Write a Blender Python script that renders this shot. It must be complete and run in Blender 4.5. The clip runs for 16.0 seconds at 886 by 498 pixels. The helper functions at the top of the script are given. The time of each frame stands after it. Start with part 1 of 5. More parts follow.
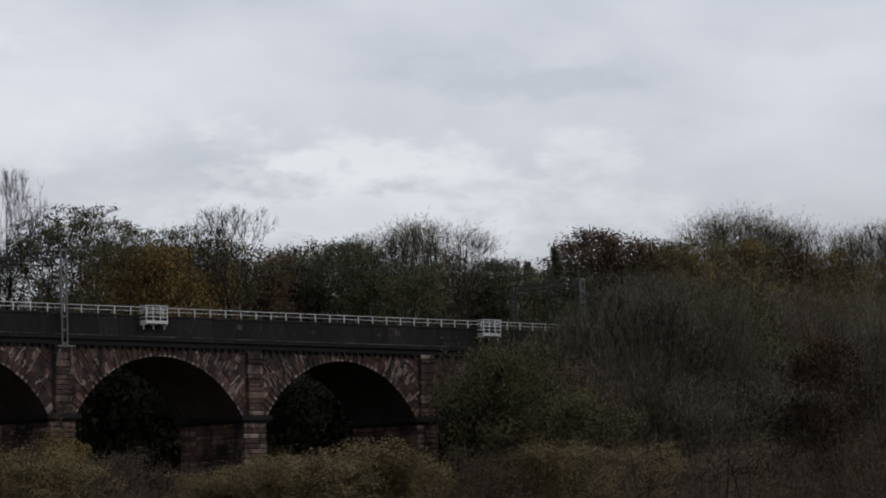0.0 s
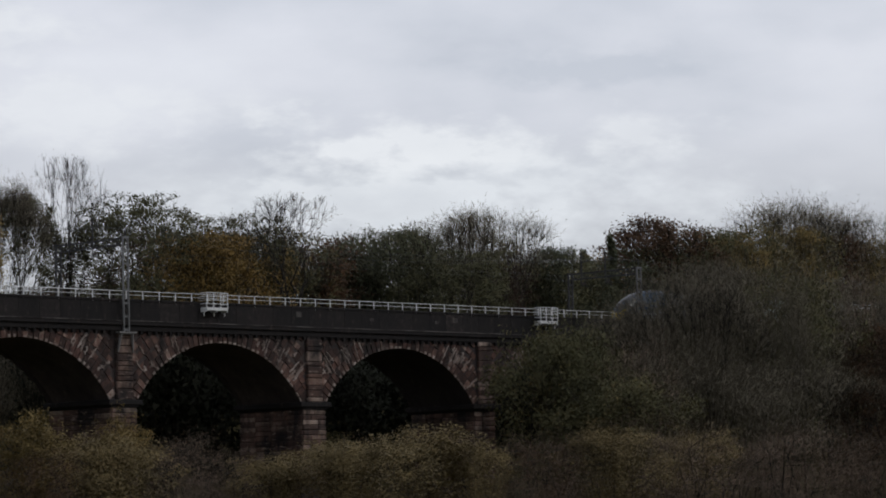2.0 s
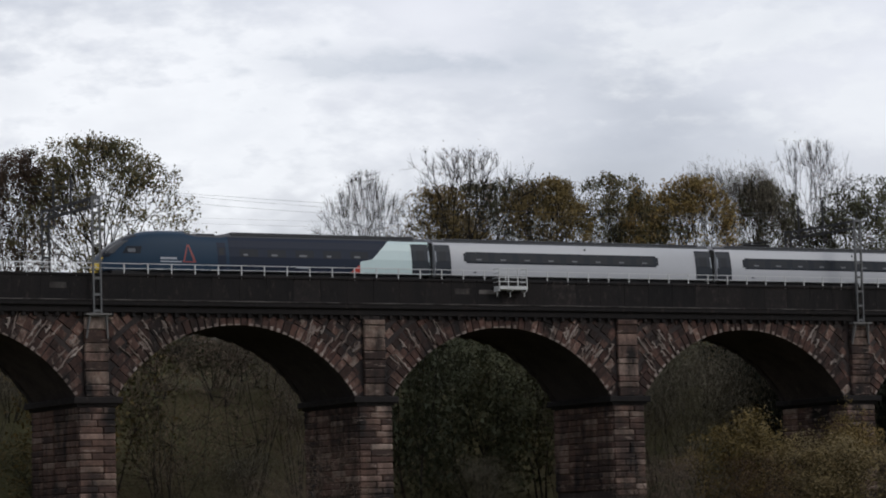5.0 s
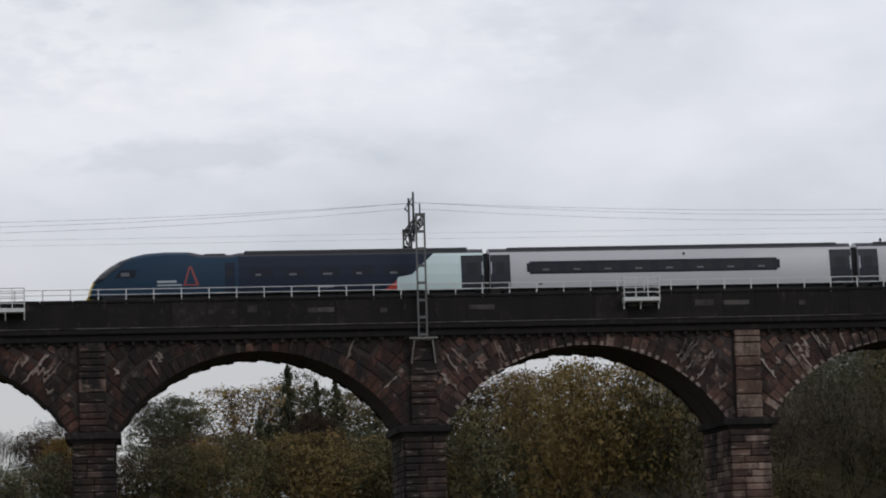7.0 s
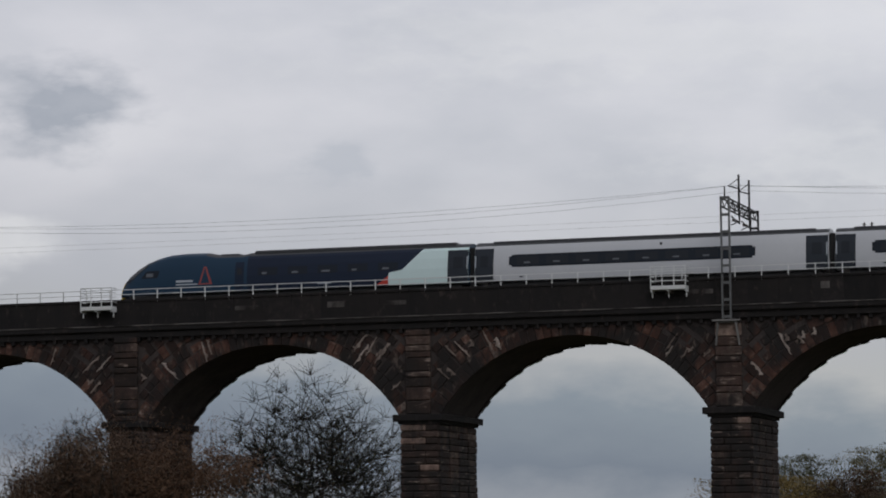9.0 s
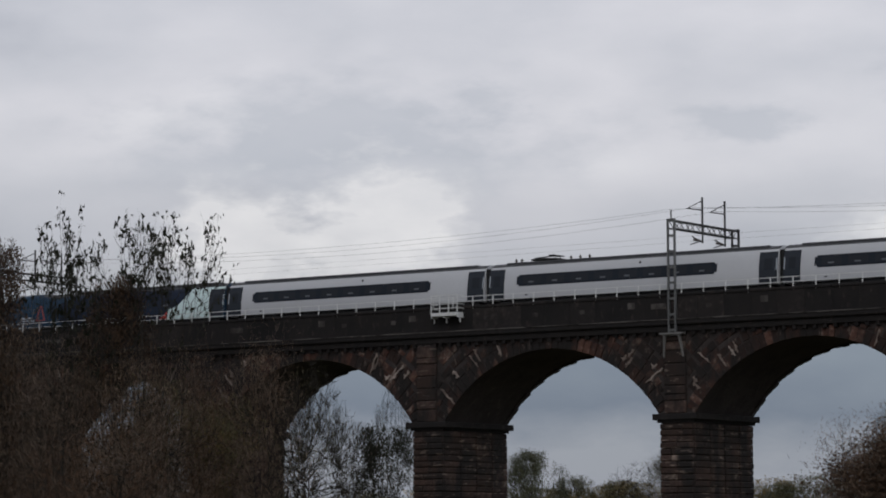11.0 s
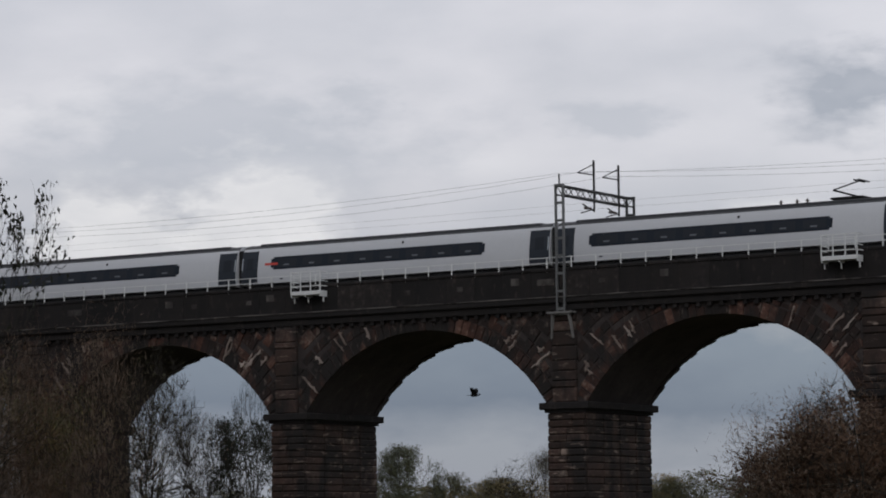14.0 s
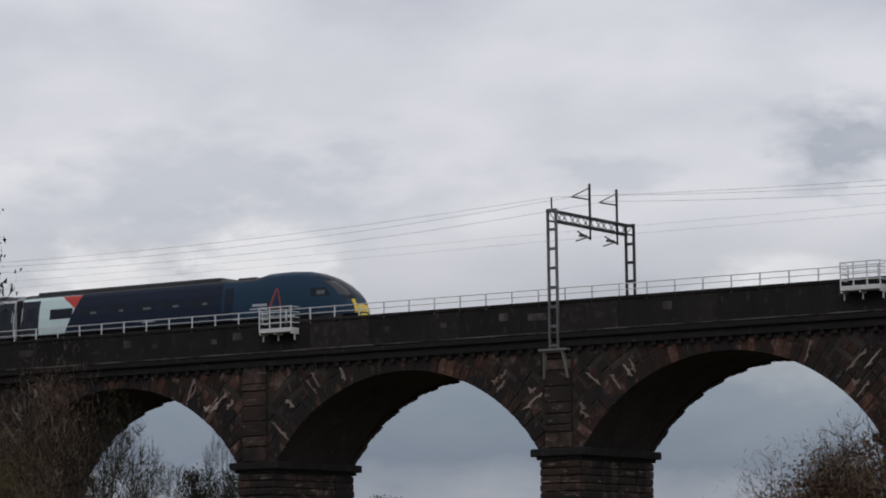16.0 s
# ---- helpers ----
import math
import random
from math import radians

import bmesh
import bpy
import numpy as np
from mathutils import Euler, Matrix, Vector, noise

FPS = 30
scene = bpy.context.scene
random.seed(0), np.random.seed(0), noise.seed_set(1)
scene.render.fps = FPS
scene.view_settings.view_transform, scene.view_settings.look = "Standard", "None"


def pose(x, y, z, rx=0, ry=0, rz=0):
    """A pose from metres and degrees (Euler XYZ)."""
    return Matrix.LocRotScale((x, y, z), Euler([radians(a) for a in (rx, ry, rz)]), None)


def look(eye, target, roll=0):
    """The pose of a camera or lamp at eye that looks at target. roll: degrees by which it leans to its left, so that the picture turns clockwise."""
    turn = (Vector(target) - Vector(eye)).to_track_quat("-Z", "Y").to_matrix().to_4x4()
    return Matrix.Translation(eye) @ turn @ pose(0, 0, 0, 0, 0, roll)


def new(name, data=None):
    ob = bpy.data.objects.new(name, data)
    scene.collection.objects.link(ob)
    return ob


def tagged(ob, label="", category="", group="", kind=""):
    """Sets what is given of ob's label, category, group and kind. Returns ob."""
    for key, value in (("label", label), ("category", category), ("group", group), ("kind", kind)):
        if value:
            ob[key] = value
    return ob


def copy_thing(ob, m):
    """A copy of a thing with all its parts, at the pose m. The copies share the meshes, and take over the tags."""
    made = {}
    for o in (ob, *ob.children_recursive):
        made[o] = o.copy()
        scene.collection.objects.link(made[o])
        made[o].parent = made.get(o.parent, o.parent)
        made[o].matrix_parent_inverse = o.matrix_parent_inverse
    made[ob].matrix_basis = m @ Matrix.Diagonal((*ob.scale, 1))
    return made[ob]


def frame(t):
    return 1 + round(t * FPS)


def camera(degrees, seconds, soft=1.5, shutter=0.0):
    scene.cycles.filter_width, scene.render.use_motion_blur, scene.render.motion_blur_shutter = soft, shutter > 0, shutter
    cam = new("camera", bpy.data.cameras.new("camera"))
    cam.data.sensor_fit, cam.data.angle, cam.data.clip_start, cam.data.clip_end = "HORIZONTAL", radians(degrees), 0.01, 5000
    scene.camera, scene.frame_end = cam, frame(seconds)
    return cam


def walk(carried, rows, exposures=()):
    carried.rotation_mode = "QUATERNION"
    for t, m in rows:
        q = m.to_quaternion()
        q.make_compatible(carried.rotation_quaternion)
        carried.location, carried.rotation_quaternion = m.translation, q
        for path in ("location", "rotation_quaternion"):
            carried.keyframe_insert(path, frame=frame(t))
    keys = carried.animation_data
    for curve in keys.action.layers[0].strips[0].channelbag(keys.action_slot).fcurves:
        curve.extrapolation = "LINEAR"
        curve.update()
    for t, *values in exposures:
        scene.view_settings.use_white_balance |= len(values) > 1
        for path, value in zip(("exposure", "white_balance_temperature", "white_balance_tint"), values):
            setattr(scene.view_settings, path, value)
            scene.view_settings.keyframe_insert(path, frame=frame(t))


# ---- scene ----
cam = camera(16.23, 16.0, soft=1.9)


def aim(x, y, z, yaw, pitch, roll):
    return pose(x, y, z, 90 + pitch, 0, -yaw) @ pose(0, 0, 0, 0, 0, roll)


PATH = [
    (0.0, -160.52, -206.43, 1.13, 44.931, 5.147, -1.436),
    (0.5, -161.73, -206.29, 1.07, 44.812, 5.670, -1.239),
    (1.0, -161.03, -206.82, 1.16, 44.270, 5.686, -1.103),
    (1.5, -161.07, -208.24, 1.10, 43.840, 5.413, -1.162),
    (2.0, -162.33, -207.43, 1.06, 43.974, 4.931, -1.232),
    (2.4, -161.12, -206.58, 1.10, 43.885, 4.760, -1.370),
    (2.5, -160.06, -205.39, 1.11, 43.874, 4.723, -1.403),
    (2.6, -158.30, -203.40, 1.13, 43.870, 4.780, -1.440),
    (2.7, -156.18, -201.02, 1.14, 43.860, 4.850, -1.480),
    (2.8, -153.93, -198.47, 1.16, 43.850, 4.920, -1.520),
    (2.9, -151.67, -195.93, 1.18, 43.830, 4.990, -1.560),
    (3.0, -149.56, -193.54, 1.20, 43.816, 5.052, -1.594),
    (3.1, -148.01, -191.80, 1.21, 43.600, 5.080, -1.660),
    (3.5, -147.74, -190.68, 1.23, 42.013, 5.165, -1.903),
    (4.0, -146.91, -190.33, 1.16, 38.933, 5.267, -1.736),
    (4.5, -144.80, -195.92, 1.08, 33.864, 5.265, -1.463),
    (5.0, -145.39, -197.10, 1.38, 28.852, 5.294, -1.545),
    (5.2, -143.89, -199.20, 1.33, 25.673, 5.380, -1.424),
    (6.25, -146.50, -200.30, 1.50, 14.300, 5.750, -1.550),
    (7.3, -148.78, -201.12, 1.60, 2.255, 6.051, -1.705),
    (7.5, -150.58, -201.74, 2.03, -0.123, 5.932, -1.858),
    (8.0, -150.31, -199.29, 2.76, -6.517, 5.614, -1.640),
    (8.5, -149.83, -199.98, 2.08, -12.210, 5.719, -1.527),
    (9.0, -149.03, -199.45, 1.77, -17.501, 5.701, -0.584),
    (9.5, -149.42, -194.96, 2.14, -23.487, 5.664, -0.359),
    (10.0, -147.85, -192.41, 2.28, -28.290, 5.639, -0.575),
    (10.2, -146.34, -191.07, 1.75, -30.647, 5.797, -0.256),
    (11.1, -146.00, -190.60, 1.60, -34.400, 5.620, -0.330),
    (12.3, -145.80, -190.18, 1.50, -34.184, 5.498, -0.396),
    (12.5, -145.62, -190.09, 1.61, -33.875, 5.459, -0.199),
    (13.0, -150.82, -184.68, 1.95, -32.771, 5.431, -0.507),
    (13.5, -157.58, -173.27, 2.17, -32.738, 5.561, -0.496),
    (14.0, -159.10, -170.05, 2.23, -32.031, 5.561, -0.721),
    (14.5, -165.01, -158.12, 2.51, -31.822, 6.096, -0.672),
    (15.0, -167.52, -155.17, 2.78, -31.616, 6.446, -0.896),
    (15.5, -167.38, -154.34, 2.63, -31.914, 6.571, -0.896),
    (16.0, -167.51, -154.73, 2.55, -31.998, 6.577, -0.894),
]
# the clip's camera opens up a little on the dark wood and closes again on the open sky
EXPOSURE = [(0.0, -0.05), (2.5, 0.05), (4.0, 0.08), (5.0, 0.17), (6.5, 0.13), (7.5, 0.08), (8.5, -0.14), (9.5, -0.14), (10.5, -0.08), (13.0, -0.05), (16.0, 0.0)]
walk(cam, [(t, aim(*p)) for t, *p in PATH], EXPOSURE)

# ---- sky and light: thick overcast, brightest to the south-east ----
SUN_ELEVATION, SUN_TURN = 34, 150
world = bpy.data.worlds.new("overcast_sky")
scene.world = world
world.use_nodes = True


def wire(tree, a, b):
    tree.links.new(a, b)


def node(tree, kind, **values):
    n = tree.nodes.new(kind)
    for key, value in values.items():
        n.inputs[key].default_value = value
    return n


def math_node(tree, op, a, b=0.0, clamp=False):
    n = tree.nodes.new("ShaderNodeMath")
    n.operation, n.use_clamp = op, clamp
    for k, v in enumerate((a, b)):
        if isinstance(v, (int, float)):
            n.inputs[k].default_value = v
        else:
            wire(tree, v, n.inputs[k])
    return n.outputs[0]


def ramp_node(tree, fac, stops):
    n = tree.nodes.new("ShaderNodeValToRGB")
    e = n.color_ramp.elements
    while len(e) < len(stops):
        e.new(0.5)
    for k, (p, c) in enumerate(stops):
        e[k].position, e[k].color = p, (*c, 1)
    wire(tree, fac, n.inputs[0])
    return n.outputs[0]


def mix_node(tree, fac, a, b, mode="MIX"):
    n = tree.nodes.new("ShaderNodeMix")
    n.data_type, n.blend_type = "RGBA", mode
    for k, v in ((0, fac), (6, a), (7, b)):
        if isinstance(v, (int, float)):
            n.inputs[k].default_value = v
        elif isinstance(v, tuple):
            n.inputs[k].default_value = (*v, 1)
        else:
            wire(tree, v, n.inputs[k])
    return n.outputs[2]


def noise_node(tree, vector, scale, detail=5, rough=0.55):
    n = node(tree, "ShaderNodeTexNoise", Scale=scale, Detail=detail, Roughness=rough)
    wire(tree, vector, n.inputs["Vector"])
    return n.outputs["Fac"]


def build_sky():
    t = world.node_tree
    t.nodes.clear()
    out, back = t.nodes.new("ShaderNodeOutputWorld"), t.nodes.new("ShaderNodeBackground")
    wire(t, back.outputs[0], out.inputs[0])
    sky = t.nodes.new("ShaderNodeTexSky")
    sky.sky_type, sky.sun_disc = "NISHITA", False
    sky.sun_elevation, sky.sun_rotation = radians(SUN_ELEVATION), radians(SUN_TURN)
    blue = t.nodes.new("ShaderNodeVectorMath")
    blue.operation = "SCALE"
    blue.inputs["Scale"].default_value = 0.10
    wire(t, sky.outputs[0], blue.inputs[0])
    co = t.nodes.new("ShaderNodeTexCoord").outputs["Generated"]
    sep = t.nodes.new("ShaderNodeSeparateXYZ")
    wire(t, co, sep.inputs[0])
    up = sep.outputs["Z"]
    # flat layered cloud base: stretch the pattern sideways
    flat = t.nodes.new("ShaderNodeMapping")
    flat.inputs["Scale"].default_value = (1, 1, 2.3)
    wire(t, co, flat.inputs[0])
    n1 = noise_node(t, flat.outputs[0], 8.0, 3, 0.45)
    n2 = noise_node(t, flat.outputs[0], 26.0, 6, 0.55)
    n = math_node(t, "ADD", math_node(t, "MULTIPLY", n1, 0.80), math_node(t, "MULTIPLY", n2, 0.20))
    deck = ramp_node(t, n, [(0.30, (0.40, 0.42, 0.475)), (0.46, (0.555, 0.57, 0.62)), (0.60, (0.66, 0.665, 0.71)), (0.74, (0.74, 0.745, 0.78))])
    # low sky: slate band, then a pale cream band under the cloud deck
    west = math_node(t, "MULTIPLY", sep.outputs["X"], -2.0, True)
    rim = math_node(t, "ADD", 0.026, math_node(t, "MULTIPLY", west, 0.046))
    over = math_node(t, "ADD", math_node(t, "SUBTRACT", up, rim), math_node(t, "MULTIPLY", math_node(t, "SUBTRACT", n2, 0.5), 0.03))
    low = ramp_node(t, math_node(t, "ADD", math_node(t, "MULTIPLY", over, 12.0), 0.5),
                    [(0.0, (0.36, 0.385, 0.425)), (0.22, (0.188, 0.226, 0.288)), (0.48, (0.252, 0.293, 0.345)), (0.66, (0.48, 0.485, 0.49)), (0.85, (0.48, 0.485, 0.51))])
    low = mix_node(t, 1.0, low, mix_node(t, west, (1.0, 1.0, 1.0), (0.84, 0.86, 0.92)), "MULTIPLY")
    near = math_node(t, "SUBTRACT", 1.0, math_node(t, "MULTIPLY", math_node(t, "SUBTRACT", up, 0.074), 20.0, True), True)
    high = math_node(t, "MULTIPLY", math_node(t, "SUBTRACT", up, 0.115), 12.0, True)
    deck = mix_node(t, 1.0, deck, mix_node(t, high, (1.0, 1.0, 1.0), (1.12, 1.12, 1.12)), "MULTIPLY")
    col = mix_node(t, near, deck, low)

    def heap(yaw, pitch, wide, tall, colour, amount, ragged=1.0, crisp=1.5):
        """One cloud of the deck, in a direction of the sky."""
        nonlocal col
        a, b = radians(yaw), radians(pitch)
        mid = Vector((math.sin(a) * math.cos(b), math.cos(a) * math.cos(b), math.sin(b)))
        side = Vector((math.cos(a), -math.sin(a), 0))
        d1, d2 = t.nodes.new("ShaderNodeVectorMath"), t.nodes.new("ShaderNodeVectorMath")
        d1.operation = d2.operation = "DOT_PRODUCT"
        wire(t, co, d1.inputs[0])
        wire(t, co, d2.inputs[0])
        d1.inputs[1].default_value, d2.inputs[1].default_value = side, mid
        u = math_node(t, "DIVIDE", d1.outputs["Value"], math.tan(radians(wide)))
        v = math_node(t, "DIVIDE", math_node(t, "SUBTRACT", up, math.sin(b)), math.tan(radians(tall)))
        r = math_node(t, "SQRT", math_node(t, "ADD", math_node(t, "MULTIPLY", u, u), math_node(t, "MULTIPLY", v, v)))
        wob = math_node(t, "MULTIPLY", math_node(t, "SUBTRACT", noise_node(t, flat.outputs[0], 70.0, 4), 0.5), 1.5 * ragged)
        wob2 = math_node(t, "MULTIPLY", math_node(t, "SUBTRACT", n2, 0.5), 2.0 * ragged)
        f = math_node(t, "SUBTRACT", 1.0, math_node(t, "ADD", r, math_node(t, "ADD", wob, wob2)), True)
        f = math_node(t, "MULTIPLY", f, math_node(t, "GREATER_THAN", d2.outputs["Value"], 0.5))
        f = math_node(t, "MULTIPLY", math_node(t, "POWER", math_node(t, "MULTIPLY", f, crisp, True), 1.5), amount, True)
        f = math_node(t, "MULTIPLY", f, math_node(t, "ADD", 0.35, math_node(t, "MULTIPLY", n2, 1.1)), True)
        col = mix_node(t, f, col, colour)

    PALE, GREY, SLATE = (0.80, 0.805, 0.82), (0.47, 0.50, 0.56), (0.36, 0.39, 0.45)
    heap(44.0, 5.9, 7.5, 1.5, (0.74, 0.755, 0.78), 0.85, 0.7)
    heap(43.3, 6.7, 3.6, 0.85, PALE, 0.9)
    heap(47.5, 7.0, 1.6, 0.7, PALE, 0.6)
    heap(37.0, 7.6, 4.0, 0.9, PALE, 0.6)
    heap(46.5, 8.2, 2.5, 0.5, GREY, 0.5)
    heap(23.5, 7.8, 7.0, 3.4, (0.82, 0.825, 0.85), 1.0, 0.8)
    heap(34.0, 9.0, 4.0, 1.2, PALE, 0.7)
    heap(28.5, 8.7, 3.6, 0.45, GREY, 0.75)
    heap(1.0, 10.2, 9.0, 2.0, PALE, 0.6)
    heap(2.0, 7.9, 4.0, 0.5, GREY, 0.5)
    heap(-24.5, 8.3, 1.7, 1.2, SLATE, 0.95, 0.7, 1.4)
    heap(-36.0, 7.6, 5.5, 1.5, GREY, 0.75, 0.6)
    heap(-19.4, 7.3, 1.0, 0.5, GREY, 0.6)
    heap(-28.8, 7.9, 1.2, 0.4, GREY, 0.7)
    heap(-33.5, 8.3, 1.2, 0.5, GREY, 0.4)
    heap(-35.4, 6.1, 1.9, 1.6, (0.80, 0.80, 0.815), 0.9, 0.7, 1.9)
    heap(-38.2, 5.8, 1.8, 1.3, (0.79, 0.79, 0.805), 0.9, 0.7, 1.8)
    heap(-26.0, 5.9, 1.7, 0.7, PALE, 0.8, 0.7)
    heap(-9.0, 7.2, 6.0, 1.0, PALE, 0.4)
    heap(-14.0, 9.5, 7.0, 1.2, PALE, 0.4)
    east = math_node(t, "MULTIPLY", sep.outputs["X"], 1.6, True)
    col = mix_node(t, 1.0, col, mix_node(t, east, mix_node(t, west, (1.0, 1.0, 1.0), (0.965, 0.945, 0.94)), (0.98, 0.998, 1.02)), "MULTIPLY")
    # behind the viewer the cloud thins towards the sun in the south-east and thickens to the south-west
    south = math_node(t, "MULTIPLY", sep.outputs["Y"], -2.0, True)
    turn = math_node(t, "ADD", math_node(t, "MULTIPLY", sep.outputs["X"], 0.55), 0.5, True)
    col = mix_node(t, south, col, mix_node(t, 1.0, col, mix_node(t, turn, (0.50, 0.52, 0.56), (1.12, 1.11, 1.09)), "MULTIPLY"))
    col = mix_node(t, 0.93, blue.outputs[0], col)
    wire(t, col, back.inputs[0])
    back.inputs[1].default_value = 1.06


build_sky()
sun_data = bpy.data.lights.new("sun", "SUN")
sun_data.energy, sun_data.angle, sun_data.color = 0.55, radians(25), (1.0, 0.97, 0.93)
sun = new("sun", sun_data)
sun.matrix_world = look((-50, -170, 150), (-150, 0, 15))


# ---- materials ----
def material(name, rough=0.7, metal=0.0, spec=0.5):
    m = bpy.data.materials.new(name)
    m.use_nodes = True
    b = m.node_tree.nodes["Principled BSDF"]
    b.inputs["Roughness"].default_value = rough
    b.inputs["Metallic"].default_value = metal
    b.inputs["Specular IOR Level"].default_value = spec
    return m, m.node_tree, b


def local(t):
    return t.nodes.new("ShaderNodeTexCoord").outputs["Object"]


def place(t):
    return t.nodes.new("ShaderNodeNewGeometry").outputs["Position"]


def bump(t, b, height, strength=0.4, distance=0.03):
    n = node(t, "ShaderNodeBump", Strength=strength, Distance=distance)
    wire(t, height, n.inputs["Height"])
    wire(t, n.outputs[0], b.inputs["Normal"])


def plain(name, colour, rough=0.5, metal=0.0, grime=0.25, scale=3.0, spec=0.5):
    """Paint or metal with two scales of dirt."""
    m, t, b = material(name, rough, metal, spec)
    p = place(t)
    g = math_node(t, "MULTIPLY", noise_node(t, p, scale, 4), noise_node(t, p, scale * 9, 3))
    dirt = tuple(c * 0.45 for c in colour)
    f = math_node(t, "MULTIPLY", math_node(t, "SUBTRACT", g, 0.12, True), grime * 3.0, True)
    wire(t, mix_node(t, f, colour, dirt), b.inputs["Base Color"])
    return m


def paint_on(name, colour, rough=0.35, grime=0.2, spec=0.4):
    """Paint of a moving thing: dirt in its own space."""
    m, t, b = material(name, rough, 0.0, spec)
    p = local(t)
    g = math_node(t, "MULTIPLY", noise_node(t, p, 0.9, 4), noise_node(t, p, 7.0, 3))
    f = math_node(t, "MULTIPLY", math_node(t, "SUBTRACT", g, 0.15, True), grime * 3.5, True)
    wire(t, mix_node(t, f, colour, tuple(c * 0.6 + 0.01 for c in colour)), b.inputs["Base Color"])
    return m


def stone_material(name, stops, soot=0.5, lime=0.6, lay=(1.5, 1.5, 0.7)):
    """Sooty sandstone: each stone its own tone, blotches and streaks of soot and damp over it."""
    m, t, b = material(name, 0.92, 0, 0.2)
    rnd = t.nodes.new("ShaderNodeObjectInfo").outputs["Random"]
    p = place(t)
    blotch, rough, fine = noise_node(t, p, 0.33, 4, 0.6), noise_node(t, p, 2.2, 5, 0.7), noise_node(t, p, 9.0, 4, 0.6)
    tone = math_node(t, "ADD", math_node(t, "MULTIPLY", rnd, 0.74), math_node(t, "MULTIPLY", math_node(t, "SUBTRACT", rough, 0.30), 0.85), True)
    col = ramp_node(t, tone, stops)
    streak = t.nodes.new("ShaderNodeMapping")
    streak.inputs["Scale"].default_value = (1.6, 1.6, 0.35)
    wire(t, p, streak.inputs[0])
    n1 = noise_node(t, streak.outputs[0], 0.55, 5, 0.6)
    f = math_node(t, "MULTIPLY", math_node(t, "SUBTRACT", math_node(t, "ADD", math_node(t, "MULTIPLY", n1, 0.5), math_node(t, "MULTIPLY", blotch, 0.5)), 0.435, True), 11.0 * soot, True)
    col = mix_node(t, f, col, (0.020, 0.0175, 0.017))
    runs = t.nodes.new("ShaderNodeMapping")
    runs.inputs["Scale"].default_value = lay
    runs.inputs["Rotation"].default_value = (0.3, 0.25, 0.0) if lay[2] < 1 else (0, 0, 0)
    wire(t, p, runs.inputs[0])
    wash = math_node(t, "MULTIPLY", math_node(t, "SUBTRACT", noise_node(t, runs.outputs[0], 1.5, 6, 0.62), 0.585, True), 9.0 * lime, True)
    col = mix_node(t, math_node(t, "MULTIPLY", wash, 0.75), col, (0.30, 0.235, 0.20))
    g = math_node(t, "MULTIPLY", math_node(t, "SUBTRACT", fine, 0.45, True), 2.5, True)
    col = mix_node(t, g, col, mix_node(t, 0.55, col, (0.016, 0.014, 0.014)))
    wire(t, col, b.inputs["Base Color"])
    bump(t, b, math_node(t, "ADD", rough, math_node(t, "MULTIPLY", fine, 0.4)), 0.9, 0.07)
    return m


RADIAL = stone_material("sooty_red_sandstone", [(0.0, (0.017, 0.013, 0.012)), (0.45, (0.034, 0.020, 0.017)), (0.7, (0.071, 0.034, 0.025)), (0.88, (0.120, 0.064, 0.049)), (1.0, (0.254, 0.202, 0.173))], 0.85, 0.5)
COURSED = stone_material("coursed_sandstone", [(0.0, (0.020, 0.016, 0.015)), (0.45, (0.041, 0.027, 0.022)), (0.75, (0.068, 0.043, 0.036)), (0.92, (0.109, 0.078, 0.065)), (1.0, (0.204, 0.163, 0.136))], 0.7, 0.9, (0.6, 0.6, 2.6))
BLACKENED = stone_material("blackened_stone", [(0.0, (0.0110, 0.0106, 0.0110)), (0.7, (0.0161, 0.0149, 0.0151)), (0.92, (0.0289, 0.0247, 0.0238)), (1.0, (0.0595, 0.0510, 0.0459))], 0.5, 0.12)
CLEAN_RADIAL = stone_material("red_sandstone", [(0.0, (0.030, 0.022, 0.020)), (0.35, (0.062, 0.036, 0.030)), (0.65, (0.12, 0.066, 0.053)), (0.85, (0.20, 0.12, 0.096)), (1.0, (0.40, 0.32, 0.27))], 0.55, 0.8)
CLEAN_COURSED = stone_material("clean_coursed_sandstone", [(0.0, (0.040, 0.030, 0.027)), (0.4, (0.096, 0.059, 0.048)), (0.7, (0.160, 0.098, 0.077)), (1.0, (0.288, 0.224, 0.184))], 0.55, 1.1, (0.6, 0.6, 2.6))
# pale slivers of the haunches, and the painted highlight under the arch rings
PALE_STONE = stone_material("pale_sandstone_and_lit_edge", [(0.0, (0.17, 0.13, 0.11)), (0.6, (0.31, 0.25, 0.22)), (1.0, (0.45, 0.39, 0.35))], 0.35, 0.4)
PINK_STONE = stone_material("pale_pink_sandstone", [(0.0, (0.17, 0.105, 0.085)), (0.6, (0.29, 0.20, 0.165)), (1.0, (0.38, 0.30, 0.25))], 0.6, 0.8, (0.6, 0.6, 2.6))
GREYED = stone_material("greyed_sandstone", [(0.0, (0.040, 0.037, 0.035)), (1.0, (0.14, 0.128, 0.12))], 0.6, 0.4)
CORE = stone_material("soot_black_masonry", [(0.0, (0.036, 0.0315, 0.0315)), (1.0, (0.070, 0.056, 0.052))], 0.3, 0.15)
WHITE_STEEL = plain("white_painted_steel", (0.62, 0.63, 0.63), 0.5, 0, 0.35)
GALV = plain("grey_galvanised_steel", (0.125, 0.128, 0.130), 0.6, 0.2, 0.5)
DARK_STEEL = plain("dark_grey_steel", (0.034, 0.034, 0.036), 0.75, 0.1, 0.5)
PALE_STEEL = plain("pale_weathered_steel", (0.17, 0.165, 0.16), 0.6, 0.2, 0.4)
